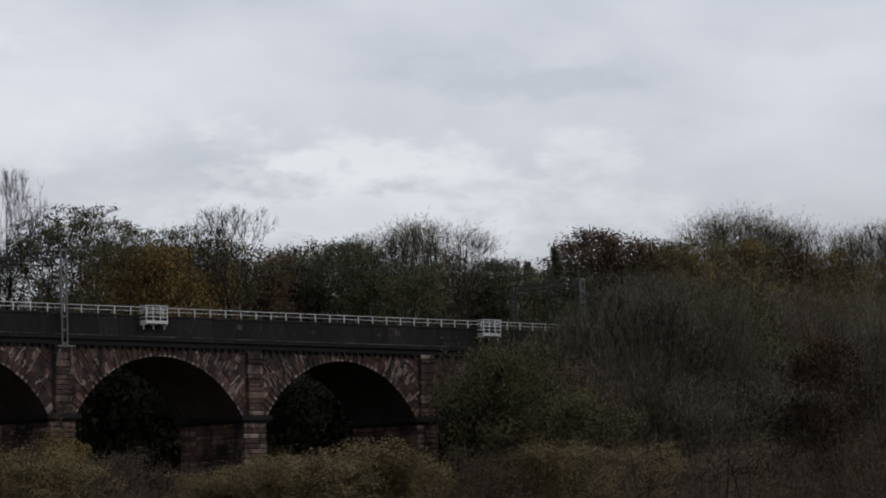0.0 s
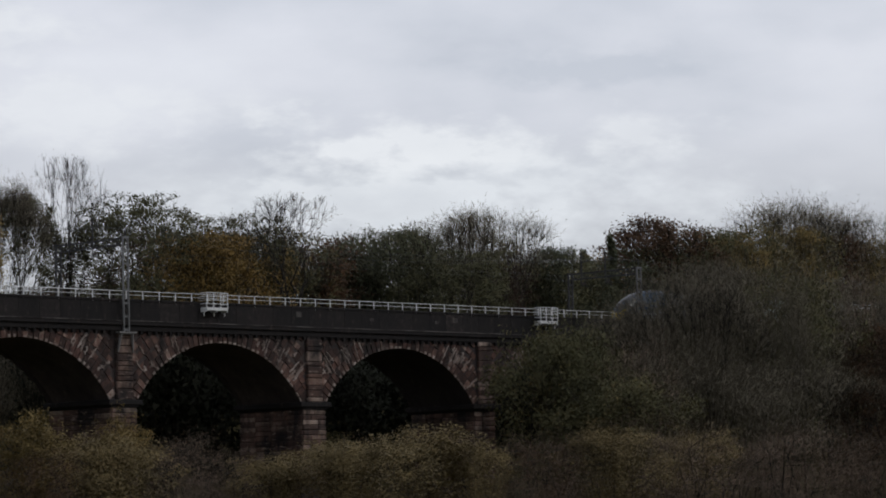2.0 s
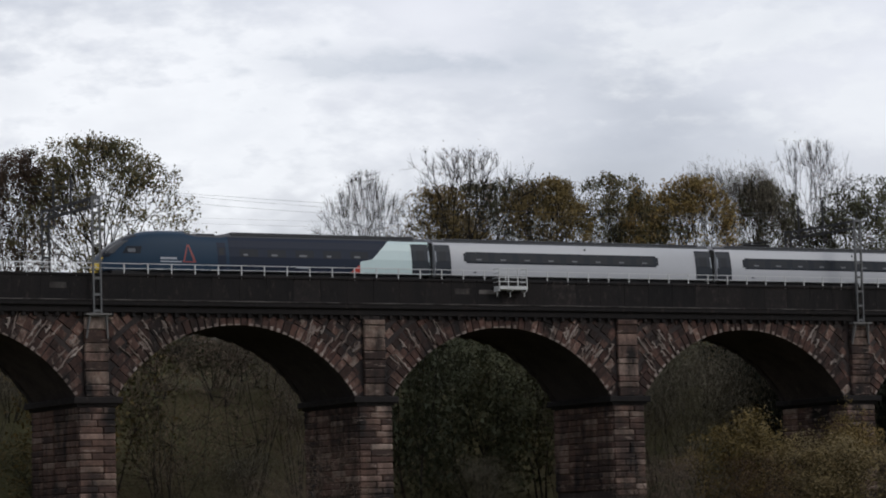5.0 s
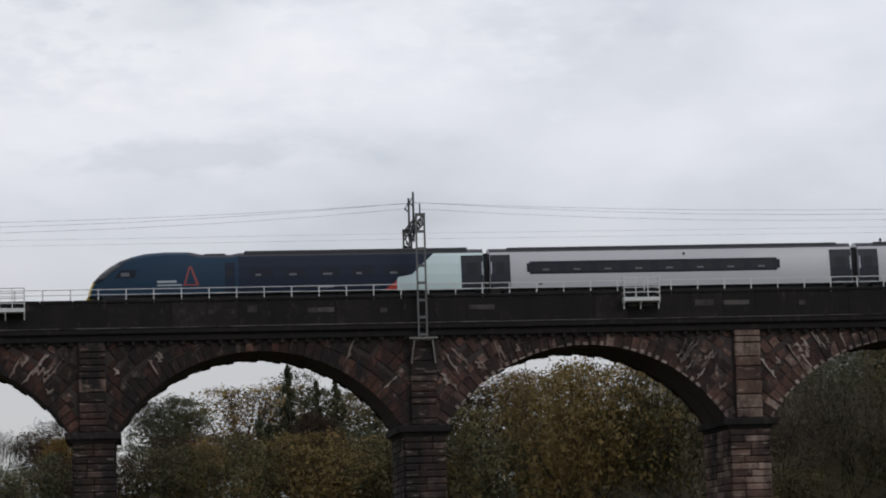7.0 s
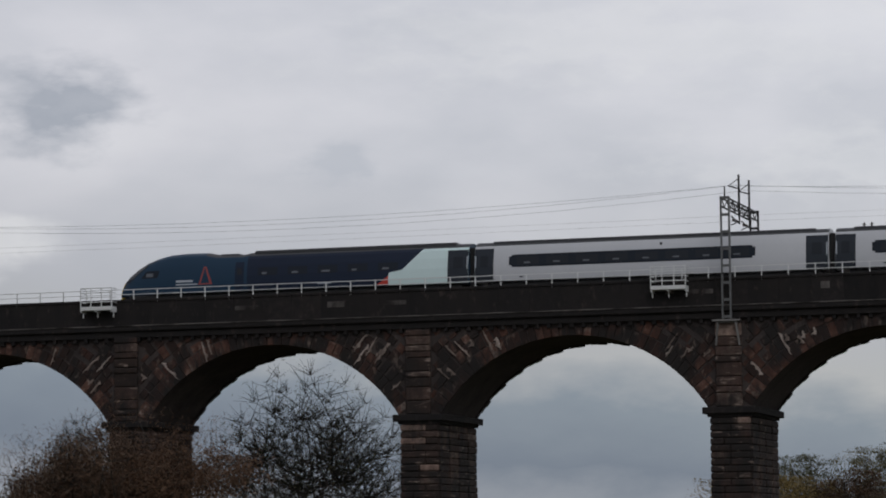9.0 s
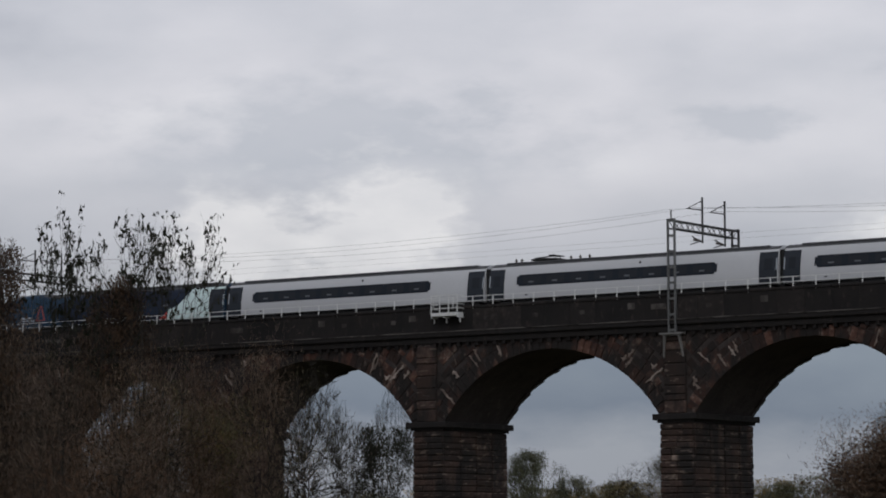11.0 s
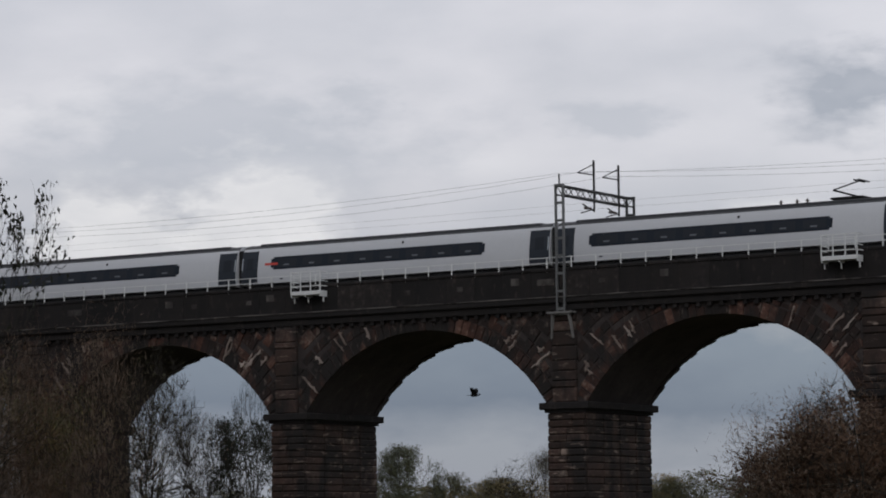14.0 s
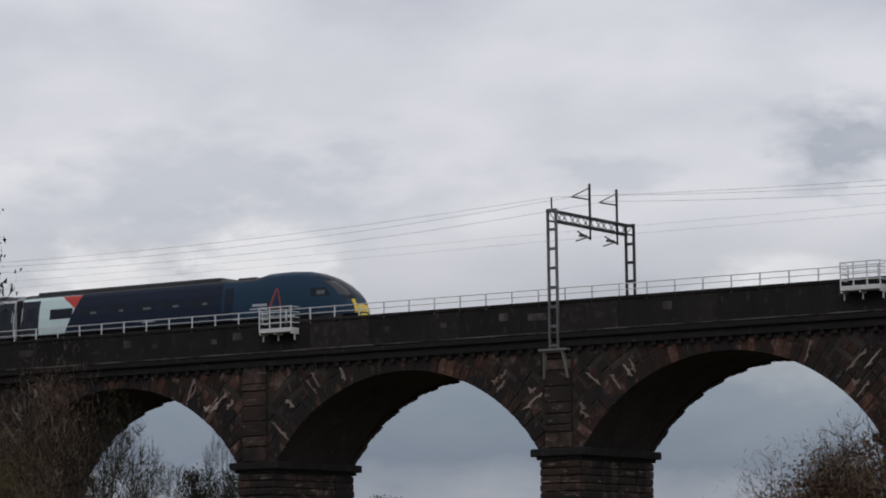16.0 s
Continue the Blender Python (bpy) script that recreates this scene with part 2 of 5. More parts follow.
CABLE = plain("dark_copper_cable", (0.10, 0.105, 0.11), 0.5, 0.4)
CERAMIC = plain("brown_glazed_insulator", (0.05, 0.035, 0.03), 0.3)
BALLAST = plain("grey_track_ballast", (0.14, 0.13, 0.12), 0.95, 0, 0.6, 6.0)
RAIL_STEEL = plain("worn_rail_steel", (0.20, 0.16, 0.13), 0.35, 0.8)

BODY_WHITE = paint_on("pale_grey_train_paint", (0.46, 0.47, 0.495), 0.32, 0.14)
BODY_GREEN = paint_on("pale_mint_train_paint", (0.56, 0.69, 0.69), 0.32, 0.10)
BODY_TEAL = paint_on("deep_teal_blue_train_paint", (0.015, 0.038, 0.070), 0.45, 0.12, 0.16)
BODY_NAVY = paint_on("dark_navy_train_paint", (0.012, 0.019, 0.038), 0.45, 0.12, 0.16)
ROOF_GREY = paint_on("dark_grey_roof_paint", (0.040, 0.042, 0.047), 0.6, 0.5)
UNDER = paint_on("black_underframe", (0.016, 0.016, 0.017), 0.8, 0.5)
BAND = paint_on("dark_window_band", (0.016, 0.020, 0.028), 0.3, 0.05, 0.12)
PANE = paint_on("grey_tinted_pane", (0.020, 0.023, 0.029), 0.3, 0.1, 0.14)
SCREEN = paint_on("dark_windscreen_glass", (0.030, 0.034, 0.038), 0.06, 0.05, 0.7)
# pale tone for reflections painted onto the window glass
REFLECTION = paint_on("painted_pale_reflection", (0.095, 0.105, 0.122), 0.4, 0.02)
DOOR = paint_on("charcoal_door_paint", (0.026, 0.031, 0.040), 0.4, 0.1, 0.15)
RED = paint_on("orange_red_train_paint", (0.46, 0.045, 0.032), 0.35, 0.05)
EMBLEM = paint_on("dull_red_emblem_paint", (0.24, 0.045, 0.042), 0.4, 0.1)
YELLOW = paint_on("warning_yellow_paint", (0.72, 0.50, 0.03), 0.4, 0.1)
LETTER = paint_on("white_lettering", (0.36, 0.39, 0.43), 0.5, 0.05)
GANGWAY = paint_on("black_rubber_gangway", (0.012, 0.012, 0.013), 0.9, 0.2)
LAMP_GLASS = paint_on("clear_lamp_glass", (0.6, 0.6, 0.58), 0.15, 0.05)

bark_mat, bt, bb = material("grey_brown_bark", 0.9, 0, 0.2)
wire(bt, mix_node(bt, noise_node(bt, local(bt), 1.2, 4), (0.014, 0.012, 0.010), (0.034, 0.030, 0.025)), bb.inputs["Base Color"])
BARK = bark_mat


def leaf_material(name, stops):
    m, t, b = material(name, 0.75, 0, 0.2)
    r = t.nodes.new("ShaderNodeNewGeometry").outputs["Random Per Island"]
    n = noise_node(t, place(t), 0.45, 3)
    own = t.nodes.new("ShaderNodeObjectInfo").outputs["Random"]
    f = math_node(t, "ADD", math_node(t, "MULTIPLY", r, 0.32), math_node(t, "ADD", math_node(t, "MULTIPLY", math_node(t, "SUBTRACT", n, 0.3), 0.9), math_node(t, "MULTIPLY", own, 0.35)), True)
    tint = ramp_node(t, f, stops)
    wire(t, tint, b.inputs["Base Color"])
    through_leaf, both = t.nodes.new("ShaderNodeBsdfTranslucent"), t.nodes.new("ShaderNodeMixShader")
    wire(t, tint, through_leaf.inputs["Color"])
    both.inputs[0].default_value = 0.22
    wire(t, b.outputs[0], both.inputs[1])
    wire(t, through_leaf.outputs[0], both.inputs[2])
    wire(t, both.outputs[0], t.nodes["Material Output"].inputs["Surface"])
    return m


LEAF = {
    "dark": leaf_material("dull_green_brown_leaves", [(0.0, (0.042, 0.046, 0.026)), (0.6, (0.100, 0.096, 0.046)), (1.0, (0.226, 0.150, 0.053))]),
    "green": leaf_material("dark_green_leaves", [(0.0, (0.039, 0.048, 0.032)), (0.7, (0.092, 0.097, 0.054)), (1.0, (0.166, 0.142, 0.081))]),
    "olive": leaf_material("olive_autumn_leaves", [(0.0, (0.079, 0.065, 0.030)), (0.6, (0.198, 0.142, 0.050)), (1.0, (0.347, 0.221, 0.072))]),
    "amber": leaf_material("amber_autumn_leaves", [(0.0, (0.076, 0.056, 0.022)), (0.6, (0.199, 0.128, 0.037)), (1.0, (0.322, 0.194, 0.055))]),
    "rust": leaf_material("rust_brown_leaves", [(0.0, (0.026, 0.020, 0.017)), (0.6, (0.075, 0.046, 0.028)), (1.0, (0.142, 0.077, 0.036))]),
    # darkest leaves: two dark trees, and painted shade for the wood behind the arches
    "ivy": leaf_material("dark_and_shaded_leaves", [(0.0, (0.009, 0.010, 0.007)), (0.6, (0.018, 0.021, 0.012)), (1.0, (0.031, 0.031, 0.019))]),
    "yellow": leaf_material("yellow_olive_leaves", [(0.0, (0.069, 0.056, 0.032)), (0.6, (0.176, 0.137, 0.067)), (1.0, (0.320, 0.237, 0.106))]),
    "brown": leaf_material("dead_brown_leaves", [(0.0, (0.078, 0.058, 0.045)), (0.6, (0.182, 0.135, 0.101)), (1.0, (0.311, 0.220, 0.157))]),
    "red": leaf_material("reddish_brown_twigs", [(0.0, (0.045, 0.031, 0.021)), (0.6, (0.112, 0.066, 0.042)), (1.0, (0.185, 0.103, 0.060))]),
    "grey": leaf_material("grey_brown_twigs", [(0.0, (0.066, 0.058, 0.042)), (0.6, (0.154, 0.136, 0.099)), (1.0, (0.242, 0.213, 0.150))]),
}
grass_mat, gt, gb = material("rough_valley_grass", 0.95, 0, 0.2)
gp = place(gt)
wire(gt, mix_node(gt, noise_node(gt, gp, 0.08, 6), mix_node(gt, noise_node(gt, gp, 2.0, 5), (0.030, 0.038, 0.014), (0.075, 0.075, 0.030)), (0.095, 0.075, 0.040)), gb.inputs["Base Color"])
bump(gt, gb, noise_node(gt, gp, 3.0, 6), 0.8, 0.2)
GRASS = grass_mat


# ---- building blocks ----
def mesh_of(name, bm, mat):
    me = bpy.data.meshes.new(name)
    bm.to_mesh(me)
    bm.free()
    for m in (mat if isinstance(mat, (list, tuple)) else [mat]):
        me.materials.append(m)
    return me


def part(name, bm, mat, parent, label=""):
    ob = new(name, bm if isinstance(bm, bpy.types.Mesh) else mesh_of(name, bm, mat))
    ob.parent = parent
    if label:
        ob["label"] = label
    return ob


def raw_mesh(name, verts, faces, mat):
    me = bpy.data.meshes.new(name)
    me.from_pydata([tuple(v) for v in verts], [], faces)
    me.materials.append(mat)
    return me


def box(bm, x0, x1, y0, y1, z0, z1, bevel=0.0):
    r = bmesh.ops.create_cube(bm, size=1, matrix=Matrix.LocRotScale(((x0 + x1) / 2, (y0 + y1) / 2, (z0 + z1) / 2), None, (x1 - x0, y1 - y0, z1 - z0)))
    if bevel:
        edges = list({e for v in r["verts"] for e in v.link_edges})
        bmesh.ops.bevel(bm, geom=edges, offset=bevel, segments=1, affect="EDGES")
    return bm


def boxed(*a, bevel=0.0):
    return box(bmesh.new(), *a, bevel=bevel)


def rod(bm, a, b, r0, r1=None, sides=6):
    a, b = Vector(a), Vector(b)
    d = b - a
    m = Matrix.Translation((a + b) / 2) @ d.to_track_quat("Z", "Y").to_matrix().to_4x4()
    bmesh.ops.create_cone(bm, cap_ends=True, segments=sides, radius1=r0, radius2=r0 if r1 is None else r1, depth=d.length, matrix=m)
    return bm


def empty(name, x=0, y=0, z=0):
    e = new(name)
    e.location = (x, y, z)
    e.empty_display_size = 0.5
    return e


# ---- the viaduct: plan ----
PITCH, SPRING, CROWN = 21.37, 11.5, 16.55
PIER_HALF, SHAFT_HALF, DEPTH = 1.46, 1.36, 8.50
HALF = PITCH / 2 - PIER_HALF
RADIUS = (HALF ** 2 + (CROWN - SPRING) ** 2) / (2 * (CROWN - SPRING))
ARC_Z = CROWN - RADIUS
ARC_END = math.asin(HALF / RADIUS)
FIRST, LAST = -16, 3                       # piers; arches lie between them
X_LEFT, X_RIGHT = FIRST * PITCH - 4, LAST * PITCH + 4
CORNICE0, CORNICE1, PARAPET = 17.30, 18.22, 20.02
RAIL_TOP = 19.48


def smooth(a, b, v):
    v = min(max((v - a) / (b - a), 0), 1)
    return v * v * (3 - 2 * v)


def ground_height(x, y):
    hill = max(15 * smooth(-125, -72, x) * smooth(14, 48, y) + 6 * smooth(-100, -70, x) * smooth(54, 78, y), (4 * smooth(-235, -200, x) + 7 * smooth(-200, -125, x)) * smooth(70, 135, y) * (1 - smooth(300, 500, y)))
    bank = 18.9 * max(smooth(X_RIGHT - 14, X_RIGHT + 3, x), 1 - smooth(X_LEFT - 3, X_LEFT + 14, x)) * (1 - smooth(5.5, 21, abs(y - DEPTH / 2)))
    return max(hill, bank)


def build_ground():
    xs = [-3000, -1500, -900] + [-700 + 7 * k for k in range(187)] + [800, 1500, 3000]
    ys = [-3000, -1200, -500, -330] + [-250 + 6 * k for k in range(70)] + [260, 400, 700, 1500, 3000]
    verts = [(x, y, ground_height(x, y) - 0.12) for y in ys for x in xs]
    n = len(xs)
    faces = [(j * n + i, j * n + i + 1, (j + 1) * n + i + 1, (j + 1) * n + i) for j in range(len(ys) - 1) for i in range(n - 1)]
    me = raw_mesh("ground", verts, faces, GRASS)
    me.shade_smooth()
    tagged(new("ground", me), "rough grassed river valley with wooded slopes and embankments", "ground", kind="structure")


build_ground()


def build_viaduct():
    v = tagged(empty("viaduct", (X_LEFT + X_RIGHT) / 2, DEPTH / 2, 0), "long soot-blackened red sandstone railway viaduct of round arches", "viaduct", kind="structure")
    ox, oy = v.location.x, v.location.y

    def sub(name, me, parent=v, label="", at=None):
        ob = new(name, me)
        ob.parent = parent
        x, y, z = at or (0, 0, 0)
        base = parent.location if parent is not v else Vector((0, 0, 0))
        ob.location = Vector((x - ox, y - oy, z)) - base
        if label:
            ob["label"] = label
        return ob

    # body of each arch: front and back spandrel walls and the vault, one mesh shared by all
    verts, faces = [], []
    n = 28
    for y in (0.05, DEPTH - 0.05):
        for k in range(n + 1):
            a = -ARC_END + 2 * ARC_END * k / n
            verts.append((RADIUS * math.sin(a), y, ARC_Z + RADIUS * math.cos(a)))
        verts += [(PITCH / 2, y, SPRING), (PITCH / 2, y, CORNICE0 + 0.1), (-PITCH / 2, y, CORNICE0 + 0.1), (-PITCH / 2, y, SPRING)]
        top = [RADIUS * math.sin(-ARC_END + 2 * ARC_END * k / n) for k in range(n + 1)]
        verts += [(x, y, CORNICE0 + 0.1) for x in top]
    m = len(verts) // 2
    for s in (0, m):
        for k in range(n):
            faces.append((s + k, s + k + 1, s + n + 5 + k + 1, s + n + 5 + k))
        faces.append((s + n, s + n + 1, s + n + 2, s + n + 5 + n))
        faces.append((s + n + 4, s, s + n + 5, s + n + 3))
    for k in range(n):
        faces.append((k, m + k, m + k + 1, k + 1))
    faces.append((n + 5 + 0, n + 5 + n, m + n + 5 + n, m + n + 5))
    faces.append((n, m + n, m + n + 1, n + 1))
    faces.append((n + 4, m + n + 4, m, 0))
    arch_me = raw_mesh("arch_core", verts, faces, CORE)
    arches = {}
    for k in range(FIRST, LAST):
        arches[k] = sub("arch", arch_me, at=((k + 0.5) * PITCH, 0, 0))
    # piers: core, impost slab, pilaster, block courses
    pier_me = mesh_of("pier_core", boxed(-SHAFT_HALF + 0.08, SHAFT_HALF - 0.08, 0.05, DEPTH - 0.05, -0.3, SPRING), CORE)
    bm = box(bmesh.new(), -1.80, 1.80, -0.42, DEPTH + 0.42, 11.05, 11.50, bevel=0.05)
    box(bm, -1.50, 1.50, -0.2, DEPTH + 0.2, 10.86, 11.05)
    impost_me = mesh_of("impost", bm, BLACKENED)
    bm = box(bmesh.new(), -0.82, 0.82, -0.20, 0.06, SPRING, CORNICE0)
    pil_me = mesh_of("pilaster_core", bm, CORE)
    quoin = [mesh_of("pilaster_block", boxed(-0.86, 0.86, -0.30 - d, 0.0, 0.02, h, bevel=0.06), COURSED) for d, h in ((0.02, 0.62), (0.06, 0.40), (0.0, 0.9))]
    face = [mesh_of("pier_block", boxed(-w / 2 + 0.006, w / 2 - 0.006, -0.12 - d, 0.06, 0.006, 0.448, bevel=0.085), COURSED) for w, d in ((1.36, 0.0), (1.36, 0.06), (1.80, 0.03), (0.92, 0.05))]
    side = [mesh_of("pier_side_block", boxed(-0.09 - d, 0.06, -1.06, 1.06, 0.006, 0.448, bevel=0.07), COURSED) for d in (0.0, 0.04)]
    def in_stone(me, mat):
        me = me.copy()
        me.materials[0] = mat
        return me
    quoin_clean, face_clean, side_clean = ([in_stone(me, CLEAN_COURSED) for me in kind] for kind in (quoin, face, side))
    pink = {}

    def in_pink(me):
        if me.name not in pink:
            pink[me.name] = in_stone(me, PINK_STONE)
        return pink[me.name]
    rnd = random.Random(5)
    piers = {}
    for k in range(FIRST, LAST + 1):
        x = k * PITCH
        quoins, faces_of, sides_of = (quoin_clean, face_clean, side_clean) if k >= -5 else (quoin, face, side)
        p = piers[k] = sub("pier", pier_me, at=(x, 0, 0))
        sub("impost", impost_me, p, "projecting stone impost course", at=(x, 0, 0))
        sub("pilaster", pil_me, p, at=(x, 0, 0))
        z = SPRING
        while z < CORNICE0 - 0.35:
            me = rnd.choice(quoins)
            h = max(v2.co.z for v2 in me.vertices)
            if z + h > CORNICE0 + 0.02:
                me, h = quoins[1], 0.40
                if z + h > CORNICE0 + 0.05:
                    break
            sub("block", in_pink(me) if rnd.random() < (0.28 if k >= -5 else 0.05) else me, p, at=(x, 0, z))
            z += h + 0.02
        for c in range(7, 22):
            z = 0.92 + 0.45 * c
            for cx, w in (((-0.68, rnd.choice((0, 1))), (0.68, rnd.choice((0, 1)))), ((-0.46, 2), (0.90, 3)), ((0.46, 2), (-0.90, 3)))[rnd.randint(0, 2)]:
                sub("block", in_pink(faces_of[w]) if rnd.random() < (0.20 if k >= -5 else 0.03) else faces_of[w], p, at=(x + cx, 0, z))
            if z > 4.2 and -15 <= k <= 2:
                sx = 1 if k < -6 else -1
                for q in range(4):
                    ob = sub("block", sides_of[rnd.randint(0, 1)], p, at=(x + sx * (SHAFT_HALF - 0.02), 1.08 + 2.13 * q, z))
                    if sx > 0:
                        ob.rotation_euler.z = math.pi
    # voussoirs and the long fan-laid stones of the spandrels
    def radial(r0, r1, w0, w1, d):
        bm = bmesh.new()
        vs = [bm.verts.new(c) for c in ((-w0, 0.06, r0), (w0, 0.06, r0), (w1, 0.06, r1), (-w1, 0.06, r1), (-w0 * 0.9, -d, r0 + 0.02), (w0 * 0.9, -d, r0 + 0.02), (w1 * 0.9, -d, r1 - 0.03), (-w1 * 0.9, -d, r1 - 0.03))]
        for f in ((4, 5, 6, 7), (0, 1, 5, 4), (1, 2, 6, 5), (2, 3, 7, 6), (3, 0, 4, 7)):
            bm.faces.new([vs[i] for i in f])
        return bm
    step = 2 * ARC_END / 41
    rings = [RADIUS - 0.03] + [RADIUS + 1.0 + 0.9 * q for q in range(5)]
    lengths = (0.97, 0.86, 0.55, 0.30)
    kinds = {}
    for ring, r0 in enumerate(rings):
        for q, length in enumerate(lengths):
            half, top = r0 * step / 2 - 0.012, (r0 + length) * step / 2 - 0.012
            made = [mesh_of("radial_stone", radial(r0, r0 + length, half * g, top * g, d), RADIAL) for g, d in ((1, 0.01), (0.97, 0.05), (0.9, 0.03), (1, -0.02))]
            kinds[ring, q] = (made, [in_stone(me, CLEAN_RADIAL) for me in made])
    # thin pale pieces that paint the lit edge of the arch
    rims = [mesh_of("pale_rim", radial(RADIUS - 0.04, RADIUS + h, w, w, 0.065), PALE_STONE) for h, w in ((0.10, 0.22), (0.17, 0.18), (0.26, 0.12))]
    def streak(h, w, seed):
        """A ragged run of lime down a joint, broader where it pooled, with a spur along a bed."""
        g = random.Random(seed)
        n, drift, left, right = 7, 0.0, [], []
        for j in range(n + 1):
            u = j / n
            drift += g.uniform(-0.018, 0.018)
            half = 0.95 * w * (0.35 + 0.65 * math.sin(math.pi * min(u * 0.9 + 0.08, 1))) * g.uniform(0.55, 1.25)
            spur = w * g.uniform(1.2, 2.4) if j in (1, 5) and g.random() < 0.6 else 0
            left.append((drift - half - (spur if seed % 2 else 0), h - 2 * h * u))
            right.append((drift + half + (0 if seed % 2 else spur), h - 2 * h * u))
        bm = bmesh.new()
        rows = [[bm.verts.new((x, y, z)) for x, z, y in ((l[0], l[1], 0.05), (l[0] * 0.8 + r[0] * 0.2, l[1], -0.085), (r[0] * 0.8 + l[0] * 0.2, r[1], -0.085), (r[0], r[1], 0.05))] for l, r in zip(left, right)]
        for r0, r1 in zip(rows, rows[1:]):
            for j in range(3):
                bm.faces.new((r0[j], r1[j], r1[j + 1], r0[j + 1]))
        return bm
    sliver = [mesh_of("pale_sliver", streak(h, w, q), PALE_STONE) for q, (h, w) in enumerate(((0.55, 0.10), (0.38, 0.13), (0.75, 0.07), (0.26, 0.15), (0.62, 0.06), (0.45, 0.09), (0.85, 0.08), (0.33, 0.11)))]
    for k, arch in arches.items():
        cx = (k + 0.5) * PITCH
        for i in range(41):
            a = -ARC_END + step * (i + 0.5)
            for ring, r0 in enumerate(rings):
                jit = a + (rnd.uniform(-0.12, 0.12) * step if ring else 0)
                room = min((CORNICE0 - 0.04 - ARC_Z) / math.cos(jit), (PITCH / 2 - 0.88) / max(abs(math.sin(jit)), 0.01)) - r0
                fits = [q for q, length in enumerate(lengths) if length <= room and (q > 0 or ring == 0)]
                if not fits or (ring and not -15 <= k <= 2):
                    break
                q = fits[0] if ring == 0 else rnd.choice(fits[:2])
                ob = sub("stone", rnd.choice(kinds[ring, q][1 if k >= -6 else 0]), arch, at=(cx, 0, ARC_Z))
                ob.rotation_euler = (0, jit + (rnd.uniform(-0.006, 0.006) if ring else 0), 0)
        # lower edge of the arch ring: light on the voussoir ends, painted as pale slivers
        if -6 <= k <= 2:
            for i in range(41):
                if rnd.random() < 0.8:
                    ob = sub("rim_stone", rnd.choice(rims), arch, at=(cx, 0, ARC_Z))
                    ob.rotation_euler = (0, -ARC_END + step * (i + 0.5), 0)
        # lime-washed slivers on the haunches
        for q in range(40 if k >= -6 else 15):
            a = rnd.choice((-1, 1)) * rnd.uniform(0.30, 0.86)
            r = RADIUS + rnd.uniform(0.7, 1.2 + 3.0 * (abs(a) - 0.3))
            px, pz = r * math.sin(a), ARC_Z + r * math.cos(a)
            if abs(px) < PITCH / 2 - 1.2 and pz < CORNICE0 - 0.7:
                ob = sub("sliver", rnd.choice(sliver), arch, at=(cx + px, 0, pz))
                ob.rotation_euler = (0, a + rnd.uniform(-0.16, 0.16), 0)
    # toothed edge of the far face of the vaults
    tooth = []
    faces = []
    for k in arches:
        cx = (k + 0.5) * PITCH
        for i in range(0, 41):
            a = -ARC_END + step * (i + 0.5)
            w = step * 0.485
            dr = 0.04 + 0.05 * ((i * 7) % 3)
            b = len(tooth)
            for y in (DEPTH - 0.5, DEPTH + 0.03):
                for rr, aa in ((RADIUS - dr, a - w), (RADIUS - dr, a + w), (RADIUS + 0.7, a + w), (RADIUS + 0.7, a - w)):
                    tooth.append((cx + rr * math.sin(aa), y, ARC_Z + rr * math.cos(aa)))
            faces += [(b, b + 1, b + 2, b + 3), (b + 4, b + 7, b + 6, b + 5), (b, b + 4, b + 5, b + 1)]
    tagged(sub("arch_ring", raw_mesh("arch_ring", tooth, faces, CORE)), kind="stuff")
    # cornice, dentils, parapet walls, deck
    bm = bmesh.new()
    for y0, y1, y2 in ((-0.30, -0.52, 0.9), (DEPTH + 0.30, DEPTH + 0.52, DEPTH - 0.9)):
        lo, hi = min(y0, y2), max(y0, y2)
        box(bm, X_LEFT, X_RIGHT, lo, hi, CORNICE0 + 0.02, CORNICE0 + 0.45)
        lo, hi = min(y1, y2), max(y1, y2)
        box(bm, X_LEFT, X_RIGHT, lo, hi, CORNICE0 + 0.45, CORNICE1 - 0.12, bevel=0.06)
    sub("cornice_lip", mesh_of("cornice_lip", boxed(X_LEFT, X_RIGHT, -0.555, -0.08, CORNICE1 - 0.117, CORNICE1 - 0.04, bevel=0.02), GREYED), label="weathered grey edge of the cornice")
    sub("cornice", mesh_of("cornice", bm, BLACKENED), label="heavy projecting stone cornice, black with soot")
    sub("deck", mesh_of("deck", boxed(X_LEFT - 250, X_RIGHT + 380, 0.6, DEPTH - 0.6, CORNICE1 - 0.3, 19.2), BALLAST), label="ballasted track bed")
    bm = box(bmesh.new(), X_LEFT, X_RIGHT, -0.02, 0.42, CORNICE1 - 0.12, PARAPET - 0.2)
    box(bm, X_LEFT, X_RIGHT, DEPTH - 0.42, DEPTH + 0.02, CORNICE1 - 0.12, PARAPET)
    para = sub("parapet", mesh_of("parapet", bm, CORE), label="blackened stone parapet wall")
    dent = mesh_of("dentil", boxed(-0.13, 0.13, -0.24, 0.05, CORNICE0 - 0.26, CORNICE0 + 0.02, bevel=0.02), BLACKENED)
    block = [mesh_of("parapet_block", boxed(-1.055, 1.055, -0.07 - d, 0.0, CORNICE1 - 0.10, PARAPET - 0.215, bevel=0.012), BLACKENED) for d in (0, 0.012)]
    coping = mesh_of("coping_stone", boxed(-1.05, 1.05, -0.14, 0.52, PARAPET - 0.21, PARAPET, bevel=0.04), BLACKENED)
    patches = [mesh_of("pale_stone", boxed(-w, w, -0.096, 0.0, z0, z1, bevel=0.01), GREYED) for w, z0, z1 in ((0.62, 18.95, 19.35), (0.30, 19.05, 19.5), (0.85, 18.98, 19.28), (0.22, 18.9, 19.2))]
